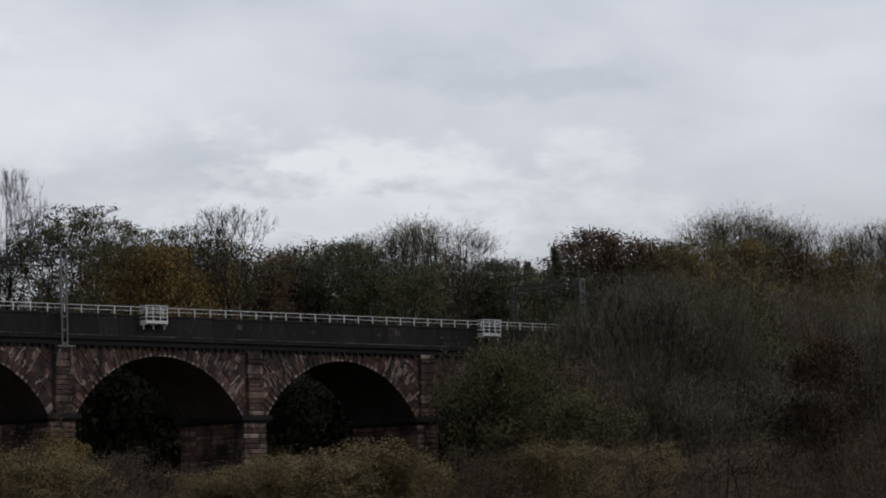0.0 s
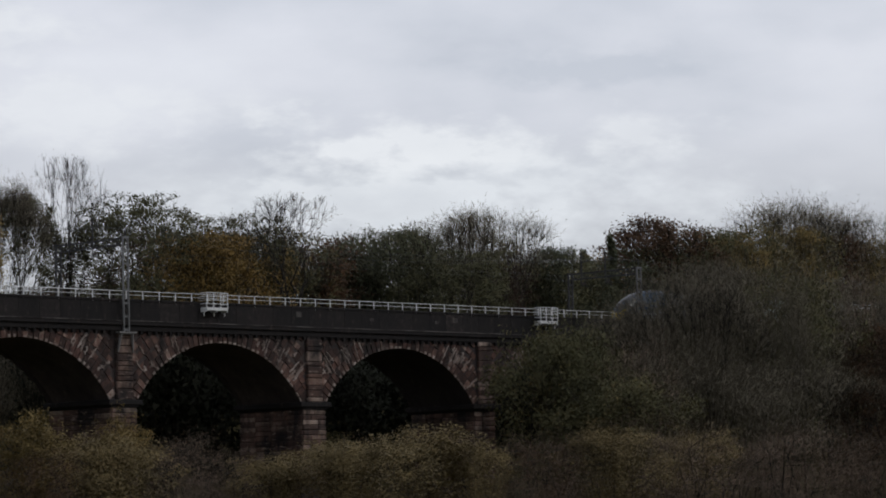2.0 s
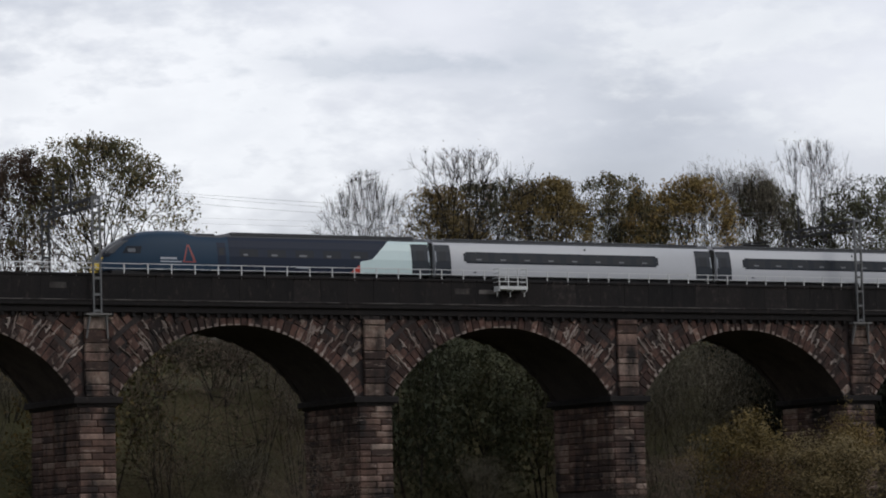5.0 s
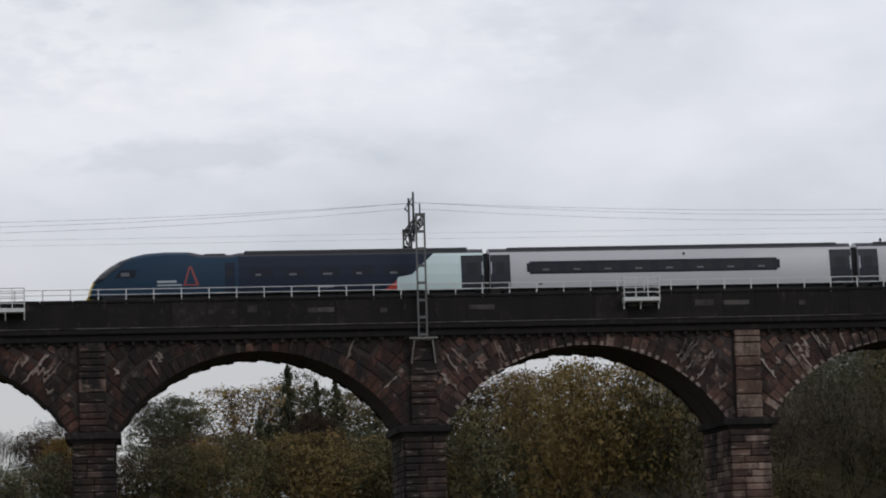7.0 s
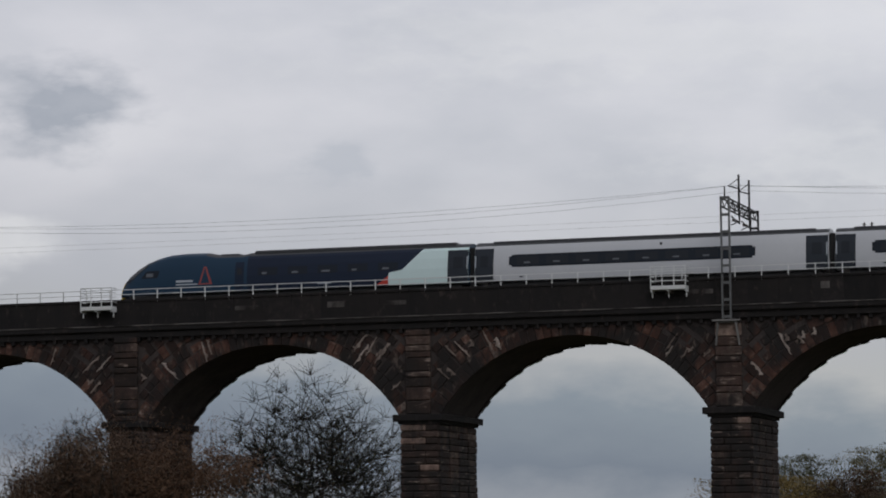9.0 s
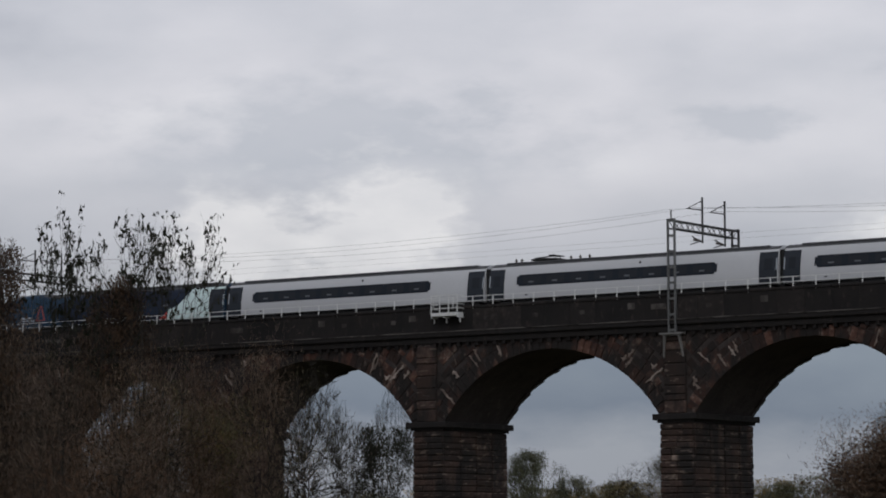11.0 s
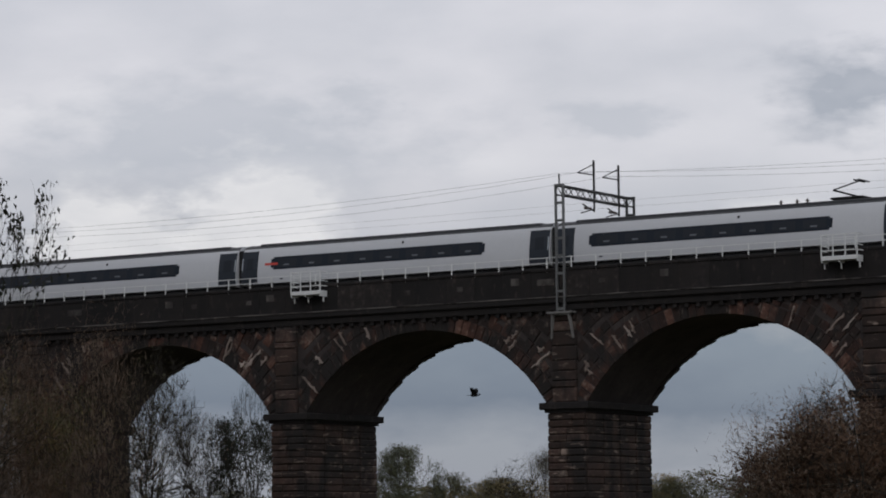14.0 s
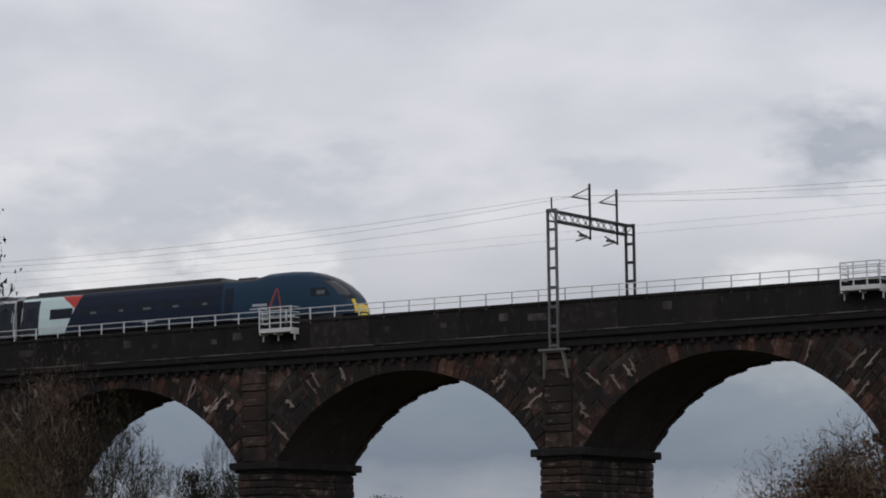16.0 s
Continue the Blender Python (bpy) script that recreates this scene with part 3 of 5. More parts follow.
    x = X_LEFT + 1.2
    q = 0
    while x < X_RIGHT - 1.2:
        sub("parapet_block", block[rnd.randint(0, 1)], para, at=(x, 0, 0))
        sub("coping_stone", coping, para, at=(x, 0, 0))
        if rnd.random() < (0.10 if x > -110 else 0.24):
            sub("pale_stone", rnd.choice(patches), para, at=(x + rnd.uniform(-0.2, 0.2), 0, 0))
        x, q = x + 2.12, q + 1
    x = X_LEFT + 0.6
    while x < X_RIGHT - 0.6:
        if -320 < x < 50:
            sub("dentil", dent, at=(x, 0, 0))
        x += 0.80
    for y in (2.75 - 0.72, 2.75 + 0.72, 6.15 - 0.72, 6.15 + 0.72):
        sub("rail", mesh_of("rail", boxed(X_LEFT - 250, X_RIGHT + 380, y - 0.035, y + 0.035, 19.2, RAIL_TOP), RAIL_STEEL))
    # abutments that close the two ends
    for x0, x1 in ((X_LEFT - 14, X_LEFT), (X_RIGHT, X_RIGHT + 14)):
        sub("abutment", mesh_of("abutment", boxed(x0, x1, -0.1, DEPTH + 0.1, -0.3, PARAPET - 0.1, bevel=0.1), BLACKENED), label="blackened stone abutment")


build_viaduct()


# ---- white handrail along the parapet ----
def build_railing(y, name):
    r = tagged(empty(name, -150, y, PARAPET), "white painted two-bar steel handrail along the parapet", "railing")
    bm = bmesh.new()
    box(bm, X_LEFT + 150, X_RIGHT + 150, -0.022, 0.022, 0.66, 0.71)
    part("top_rail", bm, WHITE_STEEL, r)
    part("middle_rail", boxed(X_LEFT + 150, X_RIGHT + 150, -0.018, 0.018, 0.33, 0.37), WHITE_STEEL, r)
    post = mesh_of("post", boxed(-0.035, 0.035, -0.03, 0.03, -0.25, 0.71), WHITE_STEEL)
    x = X_LEFT + 1
    while x < X_RIGHT:
        p = part("post", post, WHITE_STEEL, r)
        p.location = (x + 150, 0, 0)
        x += 1.78
    return r


build_railing(-0.04, "near_railing")
build_railing(DEPTH + 0.04, "far_railing")


# ---- refuges: white caged platforms hung outside the parapet ----
def build_refuge():
    g = tagged(empty("refuge"), "white steel refuge platform with railings bolted outside the parapet", "platform", "refuges on the parapet")
    part("platform", boxed(-1.2, 1.2, -1.0, -0.16, 19.10, 19.36, bevel=0.02), WHITE_STEEL, g, "white slab platform")
    for x in (-1.15, -0.05, 1.15):
        part("bracket", box(box(bmesh.new(), x - 0.04, x + 0.04, -0.95, -0.16, 18.98, 19.10), x - 0.03, x + 0.03, -0.60, -0.52, 18.62, 19.0), WHITE_STEEL, g)
    for x in (-1.17, -0.4, 0.4, 1.17):
        part("post", boxed(x - 0.03, x + 0.03, -1.0, -0.94, 19.28, 20.66), WHITE_STEEL, g)
    for z in (19.68, 20.0, 20.32, 20.64):
        part("front_rail", boxed(-1.2, 1.2, -0.99, -0.95, z - 0.03, z + 0.03), WHITE_STEEL, g)
        for x in (-1.17, 1.17):
            part("side_rail", boxed(x - 0.025, x + 0.025, -0.94, -0.1, z - 0.025, z + 0.025), WHITE_STEEL, g)
    return g


refuge = build_refuge()
refuge.location = (0.45 * PITCH, 0, 0.16)
for k in (2.376, -1.476, -3.40, -5.327, -7.253, -9.178, -11.09, -12.90):
    copy_thing(refuge, pose(k * PITCH, 0, 0.16))


# ---- overhead line gantries ----
BEAM, TOP_WIRE, LOW_WIRE, CONTACT = 25.05, 26.55, 25.45, 24.25


def lattice_post(g, name, y, z0, z1):
    bm = bmesh.new()
    for s in (-0.27, 0.27):
        box(bm, s - 0.055, s + 0.055, y - 0.09, y + 0.09, z0, z1)
    z = z0 + 0.1
    while z < z1:
        box(bm, -0.22, 0.22, y - 0.07, y + 0.07, z, z + 0.16)
        z += 1.12
    box(bm, -0.33, 0.33, y - 0.10, y + 0.10, z1 - 0.18, z1)
    # the far post takes the darker of the two steel tones
    part(name, bm, GALV if y < 0 else DARK_STEEL, g, "battened twin-channel steel post")


def build_gantry():
    g = tagged(empty("overhead_gantry"), "grey steel railway gantry with lattice beam carrying overhead wires", "gantry", "gantries along the line")
    back = DEPTH + 0.35
    lattice_post(g, "near_post", -0.5, 17.2, 25.3)
    lattice_post(g, "far_post", back, 17.2, 25.3)
    bm = bmesh.new()
    for z in (24.62, 25.18):
        for s in (-0.2, 0.2):
            box(bm, s - 0.035, s + 0.035, -0.5, back, z - 0.05, z + 0.05)
    k, n = 0, 12
    for k in range(n):
        ya, yb = -0.5 + (back + 0.5) * k / n, -0.5 + (back + 0.5) * (k + 1) / n
        for s in (-0.2, 0.2):
            rod(bm, (s, ya, 24.62 if k % 2 else 25.18), (s, yb, 25.18 if k % 2 else 24.62), 0.035, sides=4)
    part("lattice_beam", bm, DARK_STEEL, g, "riveted lattice cross beam")
    part("finial", rod(bmesh.new(), (0, -0.5, 25.3), (0, -0.5, 25.95), 0.05), DARK_STEEL, g)
    for ty in (4.0, 7.3):
        d = rod(bmesh.new(), (0, ty, 24.5), (0, ty, 27.25), 0.075)
        drop = part("dropper", d, DARK_STEEL, g)
        bm = rod(bmesh.new(), (0, ty, 27.0), (-0.35, ty - 1.35, 26.4), 0.035)
        rod(bm, (0, ty, 26.3), (-0.4, ty - 1.45, 26.35), 0.045)
        part("upper_arm", bm, DARK_STEEL, drop)
        bm = rod(bmesh.new(), (0, ty, 24.9), (0, ty, 23.9), 0.06)
        rod(bm, (0, ty, 24.1), (-0.3, ty - 1.2, 23.75), 0.04)
        rod(bm, (0, ty, 23.95), (-0.35, ty - 0.9, 24.35), 0.05)
        part("registration_arm", bm, DARK_STEEL, drop)
        bm = bmesh.new()
        for q in range(4):
            rod(bm, (-0.1 - 0.05 * q, ty - 0.3 - 0.16 * q, 24.1), (-0.12 - 0.05 * q, ty - 0.38 - 0.16 * q, 24.13), 0.10, 0.06)
        part("insulator", bm, CERAMIC, drop, "brown ribbed insulator")
    # bracket bolted to the pilaster
    for y, s in ((-0.5, 1), (back, -1)):
        bm = box(bmesh.new(), -0.92, 0.92, y - 0.28, y + 0.28, 17.08, 17.2)
        box(bm, -0.70, 0.70, y - 0.10, y + 0.10, 16.98, 17.08)
        part("base_plate", bm, PALE_STEEL, g)
        for x in (-0.72, 0.72):
            bm = rod(bmesh.new(), (x * 0.82, y - 0.16 * s, 17.04), (x * 1.08, y + 0.12 * s, 15.50), 0.075, sides=4)
            rod(bm, (x * 0.82, y + 0.10 * s, 17.04), (x * 1.08, y + 0.16 * s, 15.55), 0.05, sides=4)
            part("bracket_leg", bm, PALE_STEEL, g, "pale steel bracket leg")
    return g


gantry = build_gantry()
for k in (-3, -6, -9, -12, -15, 3):
    copy_thing(gantry, pose(k * PITCH, 0, 0))


def build_wires():
    x0, x1 = -16 * PITCH - 200, 3 * PITCH + 60
    stations = [k * PITCH for k in range(-27, 7, 3)]
    runs = [(-0.45, 25.98, 25.98, 0.9, "earth_wire"),
            (2.6, 26.38, 26.38, 1.25, "catenary_wire"), (5.9, 26.38, 26.38, 1.25, "catenary_wire"),
            (2.75, 24.35, 24.35, 0.06, "contact_wire"), (6.15, 24.35, 24.35, 0.06, "contact_wire")]
    for y, za, zb, sag, name in runs:
        cu = bpy.data.curves.new(name, "CURVE")
        cu.dimensions, cu.bevel_depth, cu.bevel_resolution = "3D", 0.005 if "contact" in name else 0.008, 0
        sp = cu.splines.new("POLY")
        pts = []
        for a, b in zip(stations, stations[1:]):
            for i in range(10):
                u = i / 10
                pts.append((a + (b - a) * u, y, za - 4 * sag * u * (1 - u)))
        sp.points.add(len(pts) - 1)
        for p, c in zip(sp.points, pts):
            p.co = (*c, 1)
        cu.materials.append(CABLE)
        tagged(new(name, cu), "thin dark overhead wire slung between the gantries", "wire", "overhead wires")


build_wires()


# ---- the train ----
SECTION = [(0.90, 1.385), (1.40, 1.42), (2.00, 1.385), (2.70, 1.27), (3.20, 1.13), (3.45, 0.98), (3.62, 0.70), (3.70, 0.35), (3.72, 0.0)]
SILL, EAVES = 0.95, 3.40


def half_width(z):
    for (za, ya), (zb, yb) in zip(SECTION, SECTION[1:]):
        if z <= zb:
            return ya + (yb - ya) * max(z - za, 0) / (zb - za)
    return 0.0


NOSE = [(0.0, 1.05, 0.58), (0.12, 1.52, 0.76), (0.35, 1.98, 0.92), (0.8, 2.46, 1.05), (1.4, 2.92, 1.16), (2.1, 3.30, 1.26), (2.9, 3.58, 1.34), (3.8, 3.77, 1.39), (5.0, 3.85, 1.42), (6.6, 3.83, 1.42), (7.4, 3.66, 1.42), (9.3, 3.62, 1.42), (9.9, 3.72, 1.42)]


def nose_at(x):
    if x >= NOSE[-1][0]:
        return 3.72, 1.42
    for a, b in zip(NOSE, NOSE[1:]):
        if x <= b[0]:
            u = (x - a[0]) / (b[0] - a[0])
            return a[1] + (b[1] - a[1]) * u, a[2] + (b[2] - a[2]) * u
    return 3.72, 1.42


def skin(x, z, nosed):
    """How far the side stands from the middle of the car at x, z."""
    if not nosed:
        return half_width(z)
    top, w = nose_at(x)
    return half_width(0.90 + (z - 0.90) * (3.72 - 0.90) / (top - 0.90)) * w / 1.42


def brow(z):
    """Where the line of the nose reaches the height z."""
    for a, b in zip(NOSE, NOSE[1:]):
        if z <= b[1]:
            return a[0] + (b[0] - a[0]) * max(z - a[1], 0) / (b[1] - a[1])
    return NOSE[-1][0]


def side_patch(x_from, x_to, z0, z1, side, nosed=False, proud=0.006, rows=6, cols=1, bm=None):
    """A panel that lies on the curved side between two upright edges, which may slant."""
    bm = bm or bmesh.new()
    a = x_from if callable(x_from) else (lambda z: x_from)
    b = x_to if callable(x_to) else (lambda z: x_to)
    grid = []
    heights = {round(z0 + (z1 - z0) * j / rows, 4) for j in range(rows + 1)}
    if not nosed:
        heights |= {z for z, _ in SECTION if z0 < z < z1}
    for z in sorted(heights):
        row = []
        for i in range(cols + 1):
            x = a(z) + (b(z) - a(z)) * i / cols
            row.append(bm.verts.new((x, side * (skin(x, z, nosed) + proud), z)))
        grid.append(row)
    for r0, r1 in zip(grid, grid[1:]):
        for i in range(cols):
            f = (r0[i], r0[i + 1], r1[i + 1], r1[i])
            bm.faces.new(f if side < 0 else f[::-1])
    return bm


def body_shell(length, nosed, mats, colour_of):
    """Lofted body: mats indexed by colour_of(x, z)."""
    xs = [n[0] for n in NOSE] + [12, 16, 20, length] if nosed else [0, 0.12, 2, 8, 16, length - 0.12, length]
    ring = [(z, y) for z, y in SECTION]
    ring = ring[:1] + [(SILL + 0.02, half_width(SILL + 0.02))] + [r for r in ring[1:5]] + [(EAVES, half_width(EAVES))] + ring[5:]
    ring = sorted(set(ring))
    prof = [(y, z) for z, y in ring] + [(-y, z) for z, y in ring[::-1][1:]]
    bm = bmesh.new()
    loops = []
    for i, x in enumerate(xs):
        top, w = nose_at(x) if nosed else (3.72, 1.42)
        shrink = 0.96 if (not nosed and i in (0, len(xs) - 1)) else 1.0
        loops.append([bm.verts.new((x, y * w / 1.42 * shrink, 0.90 + (z - 0.90) * (top - 0.90) / 2.82)) for y, z in prof])
    n = len(prof)
    for k, (l0, l1) in enumerate(zip(loops, loops[1:])):
        for i in range(n - 1):
            f = bm.faces.new((l0[i], l0[i + 1], l1[i + 1], l1[i]))
            c = f.calc_center_median()
            f.material_index = colour_of(c.x, abs(c.y), c.z)
            f.smooth = True
        bm.faces.new((l0[n - 1], l0[0], l1[0], l1[n - 1]))
    bm.faces.new(loops[0][::-1])
    bm.faces.new(loops[-1])
    bmesh.ops.recalc_face_normals(bm, faces=bm.faces)
    return bm


def bogie(parent, x):
    bm = bmesh.new()
    box(bm, x - 1.9, x + 1.9, -1.15, -0.95, 0.45, 0.75, bevel=0.05)
    box(bm, x - 1.9, x + 1.9, 0.95, 1.15, 0.45, 0.75, bevel=0.05)
    box(bm, x - 0.35, x + 0.35, -1.1, 1.1, 0.4, 0.8)
    b = part("bogie", bm, UNDER, parent)
    for dx in (-1.35, 1.35):
        for y in (-0.75, 0.75):
            part("wheel", rod(bmesh.new(), (x + dx, y - 0.06, 0.43), (x + dx, y + 0.06, 0.43), 0.43, sides=20), UNDER, b)


def door_pair(car, x0, x1, near):
    for s in (-1, 1):
        d = part("door", side_patch(x0, x1, 1.0, 3.22, s, proud=0.010), DOOR, car, "charcoal plug door")
        part("window", side_patch(x0 + 0.4, x1 - 0.4, 1.95, 2.75, s, proud=0.018), PANE, d)
        part("grab_rail", side_patch(near - 0.04, near + 0.04, 1.9, 2.75, s, proud=0.035), LETTER, d, "pale grab rail")


def running_gear(car, length):
    part("underframe", boxed(0.9, length - 0.5, -1.22, 1.22, 0.42, 0.92, bevel=0.05), UNDER, car)
    bogie(car, 3.6)
    bogie(car, length - 3.6)


def roof_pods(car, x0, x1):
    part("roof_panel", boxed(x0, x1, -0.82, 0.82, 3.50, 3.73, bevel=0.06), ROOF_GREY, car)


def insulators(car, xs, z=3.72):
    for x in xs:
        bm = rod(bmesh.new(), (x, -0.35, z - 0.05), (x, -0.35, z + 0.30), 0.08, 0.05)
        rod(bm, (x, -0.35, z + 0.15), (x, -0.35, z + 0.2), 0.13)
        part("roof_insulator", bm, CERAMIC, car)


def pantograph(car, x, raised):
    bm = box(bmesh.new(), x - 1.1, x + 1.1, -0.7, 0.7, 3.80, 3.92, bevel=0.03)
    p = part("pantograph", bm, UNDER, car, "raised single-arm pantograph" if raised else "folded pantograph")
    h = 1.0 if raised else 0.22
    elbow, head = (x - 1.2, 0, 3.9 + h * 0.55), (x + 0.55, 0, 3.9 + h)
    part("lower_arm", rod(bmesh.new(), (x + 0.6, 0, 3.9), elbow, 0.06), UNDER, p)
    part("upper_arm", rod(bmesh.new(), elbow, head, 0.045), UNDER, p)
    bm = rod(bmesh.new(), (head[0], -0.8, head[2]), (head[0], 0.8, head[2]), 0.05)
    rod(bm, (head[0] + 0.3, -0.8, head[2]), (head[0] + 0.3, 0.8, head[2]), 0.05)
    part("pan_head", bm, UNDER, p)


COACH, END = 24.27, 25.9


def build_coach(name="railway_carriage"):
    car = tagged(empty(name), "pale grey intercity carriage with long dark window band", "train carriage", "carriages of the train")
    part("body", body_shell(COACH, False, None, lambda x, y, z: 1 if z > EAVES else (2 if z < SILL else 0)), [BODY_WHITE, ROOF_GREY, UNDER], car)
    running_gear(car, COACH)
    roof_pods(car, 1.2, COACH - 0.9)
    for s in (-1, 1):
        bm = side_patch(2.45, 2.65, 2.02, 2.62, s, proud=0.012)
        side_patch(2.65, 19.2, 1.88, 2.74, s, proud=0.012, bm=bm)
        side_patch(19.2, 19.4, 2.02, 2.62, s, proud=0.012, bm=bm)
        band = part("window_band", bm, BAND, car, "continuous dark glazed window band")
        for q in range(8):
            x = 3.0 + 2.06 * q
            part("pane", side_patch(x, x + 1.55, 2.02, 2.60, s, proud=0.018, rows=3), PANE, band)
            # bright spot in the glass, painted as a small pale patch
            part("seat_reflection", side_patch(x + 0.5, x + 0.95, 2.12, 2.23, s, proud=0.022, rows=1), REFLECTION, band, "pale reflection of a seat top painted on the glass")
        part("stripe", side_patch(0.05, COACH - 0.05, 1.0, 1.05, s, proud=0.008, rows=1), BODY_WHITE, car)
        part("side_lamp", side_patch(12.9, 13.06, 3.02, 3.18, s, proud=0.02, rows=1), UNDER, car, "small dark indicator lamp")
        part("data_panel", side_patch(3.2, 3.45, 1.18, 1.26, s, proud=0.012, rows=1), BAND, car)
        part("step_light", side_patch(14.8, 15.3, 0.99, 1.06, s, proud=0.03, rows=1), LAMP_GLASS, car)
    door_pair(car, 0.03, 1.36, 0.10)
    door_pair(car, COACH - 1.5, COACH - 0.03, COACH - 0.10)
    part("gangway", boxed(COACH - 0.02, COACH + 0.45, -1.08, 1.08, 0.7, 3.35, bevel=0.08), GANGWAY, car, "black rubber gangway bellows")
    return car


def pale_edge(z):
    if z > 2.05:
        return 21.2 + (z - 2.05) * 1.05
    return 20.15 + 1.05 * smooth(1.80, 2.05, z)


def build_end_car(tail):
    car = tagged(empty("driving_carriage"), "streamlined dark blue train driving car with yellow nose" + (" at the rear" if tail else " leading the train"), "train carriage", "carriages of the train")

    def colour(x, y, z):
        top, w = nose_at(x)
        if z < SILL:
            return 2
        if x < 0.20 and z < 1.5:
            return 3
        if 0.5 < x < 2.6 and y < w * 0.62 and z > top - 0.35:
            return 4
        if x > 9.5 and z > EAVES:
            return 1
        if 6.8 < x < 9.8 and y < 0.9:
            return 1
        return 0
    part("body", body_shell(END, True, None, colour), [BODY_TEAL, ROOF_GREY, UNDER, YELLOW, BAND], car)
    running_gear(car, END)
    part("roof_panel", boxed(10.2, END - 1.0, -0.84, 0.84, 3.50, 3.79, bevel=0.06), ROOF_GREY, car)
    part("roof_hatch", boxed(7.6, 9.0, -0.7, 0.7, 3.45, 3.66, bevel=0.05), ROOF_GREY, car)
    # the pale end, the navy middle
    edge = (lambda z: 22.25 - (z - 1.0) * 0.50) if tail else pale_edge
    for s in (-1, 1):
        part("navy_panel", side_patch(9.8, edge, SILL + 0.02, EAVES, s, rows=14), BODY_NAVY, car, "dark navy side panel")
        part("pale_panel", side_patch(edge, END - 0.02, SILL + 0.02, EAVES, s, rows=14), BODY_GREEN, car, "pale mint side panel behind a slanted edge")
        if tail:
            part("red_panel", side_patch(lambda z: 22.25 - (z - 1.0) * 0.50 - 0.05, lambda z: 22.25 - (z - 1.0) * 0.50 + (z - 2.55) * 1.9, 2.55, EAVES - 0.02, s, proud=0.012), RED, car, "orange-red corner panel")
            part("side_window", side_patch(21.65, 23.5, 1.92, 2.58, s, proud=0.016), BAND, car)
        else:
            part("red_panel", side_patch(lambda z: 19.3 + (z - 1.0) * 1.35, pale_edge, 1.0, 1.60, s, proud=0.012), RED, car, "orange-red corner panel")
        for q in range(5):
            x = 10.6 + 2.2 * q
            part("side_window", side_patch(x, x + 1.45, 2.0, 2.55, s, proud=0.014, rows=3), BAND, car)
            # painted reflection, its width varied from window to window
            part("window_blind", side_patch(x + 0.3, x + 0.65 + 0.13 * (q % 3), 2.08, 2.22, s, proud=0.019, rows=1), REFLECTION, car, "pale reflection painted on the side window")
        cab = part("cab_window", side_patch(lambda z: 1.75 + (z - 2.1) * 0.7, lambda z: 3.2 - (2.65 - z) * 0.3, 2.1, 2.62, s, True, 0.012, 4, 3), BAND, car, "dark cab side window")
        # painted highlight on the cab glass
        part("reflection_pane", side_patch(2.15, 2.7, 2.2, 2.45, s, True, 0.02, 2, 2), REFLECTION, cab)
        part("yellow_panel", side_patch(lambda z: brow(z + 0.06) + 0.01, lambda z: brow(z + 0.06) + 0.13, SILL + 0.01, 1.82, s, True, 0.045, 12, 8), YELLOW, car, "yellow warning panel")
        part("bonnet", side_patch(lambda z: brow(z + 0.08) + 0.01, lambda z: brow(z + 0.08) + 0.50, 1.84, 2.05, s, True, 0.045, 8, 10), BAND, car, "black panel below the windscreen")
        part("windscreen", side_patch(lambda z: brow(z + 0.08) + 0.01, lambda z: brow(z + 0.08) + 0.60, 2.08, 3.02, s, True, 0.045, 14, 10), SCREEN, car, "dark reflecting windscreen glass")
        # open triangle emblem and two bars of lettering
        zt, zb, xc = 2.78, 1.52, 5.6 if tail else 6.65
        bm = side_patch(lambda z: xc - 0.08 - (zt - z) * 0.30, lambda z: xc + 0.01 - (zt - z) * 0.27, zb, zt, s, True, 0.012)
        side_patch(lambda z: xc - 0.02 + (zt - z) * 0.33, lambda z: xc + 0.09 + (zt - z) * 0.39, zb, zt, s, True, 0.012, bm=bm)
        side_patch(xc - 0.46, xc + 0.55, zb, zb + 0.08, s, True, 0.014, 1, bm=bm)
        part("emblem", bm, EMBLEM, car, "orange-red outlined triangle emblem")
        for x0, x1, z0 in (((6.3, 7.4, 1.72), (6.3, 7.6, 1.52)) if tail else ((4.5, 5.75, 1.72), (4.5, 6.1, 1.52))):
            part("lettering_bar", side_patch(x0, x1, z0, z0 + (0.15 if z0 > 1.6 else 0.09), s, True, 0.012, 1), LETTER, car, "pale bar of lettering")
        part("lettering_bar", side_patch(15.0, 16.0, 1.25, 1.33, s, False, 0.014, 1), LETTER, car)
        part("cab_door", side_patch(8.9, 9.55, 1.1, 3.0, s, True, 0.010), BODY_NAVY, car)
        part("crew_window", side_patch(9.05, 9.4, 2.1, 2.6, s, True, 0.018, 2), PANE, car)
        for y in (0.42,):
            part("headlight", rod(bmesh.new(), (0.02, s * y, 1.18), (0.10, s * y, 1.18), 0.10, sides=12), LAMP_GLASS, car, "round headlight")
        for x in (4.2, 8.4):
            part("step_light", side_patch(x, x + 0.5, 0.98, 1.05, s, True, 0.02, 1), LAMP_GLASS, car)
    door_pair(car, END - 1.5, END - 0.03, END - 0.10)
    part("skirt", boxed(0.35, 3.0, -0.85, 0.85, 0.32, 0.92, bevel=0.12), UNDER, car)
    part("coupler_cover", boxed(-0.12, 0.3, -0.4, 0.4, 0.5, 0.95, bevel=0.1), YELLOW, car)
    if not tail:
        part("gangway", boxed(END - 0.02, END + 0.42, -1.08, 1.08, 0.7, 3.35, bevel=0.08), GANGWAY, car, "black rubber gangway bellows")
    return car


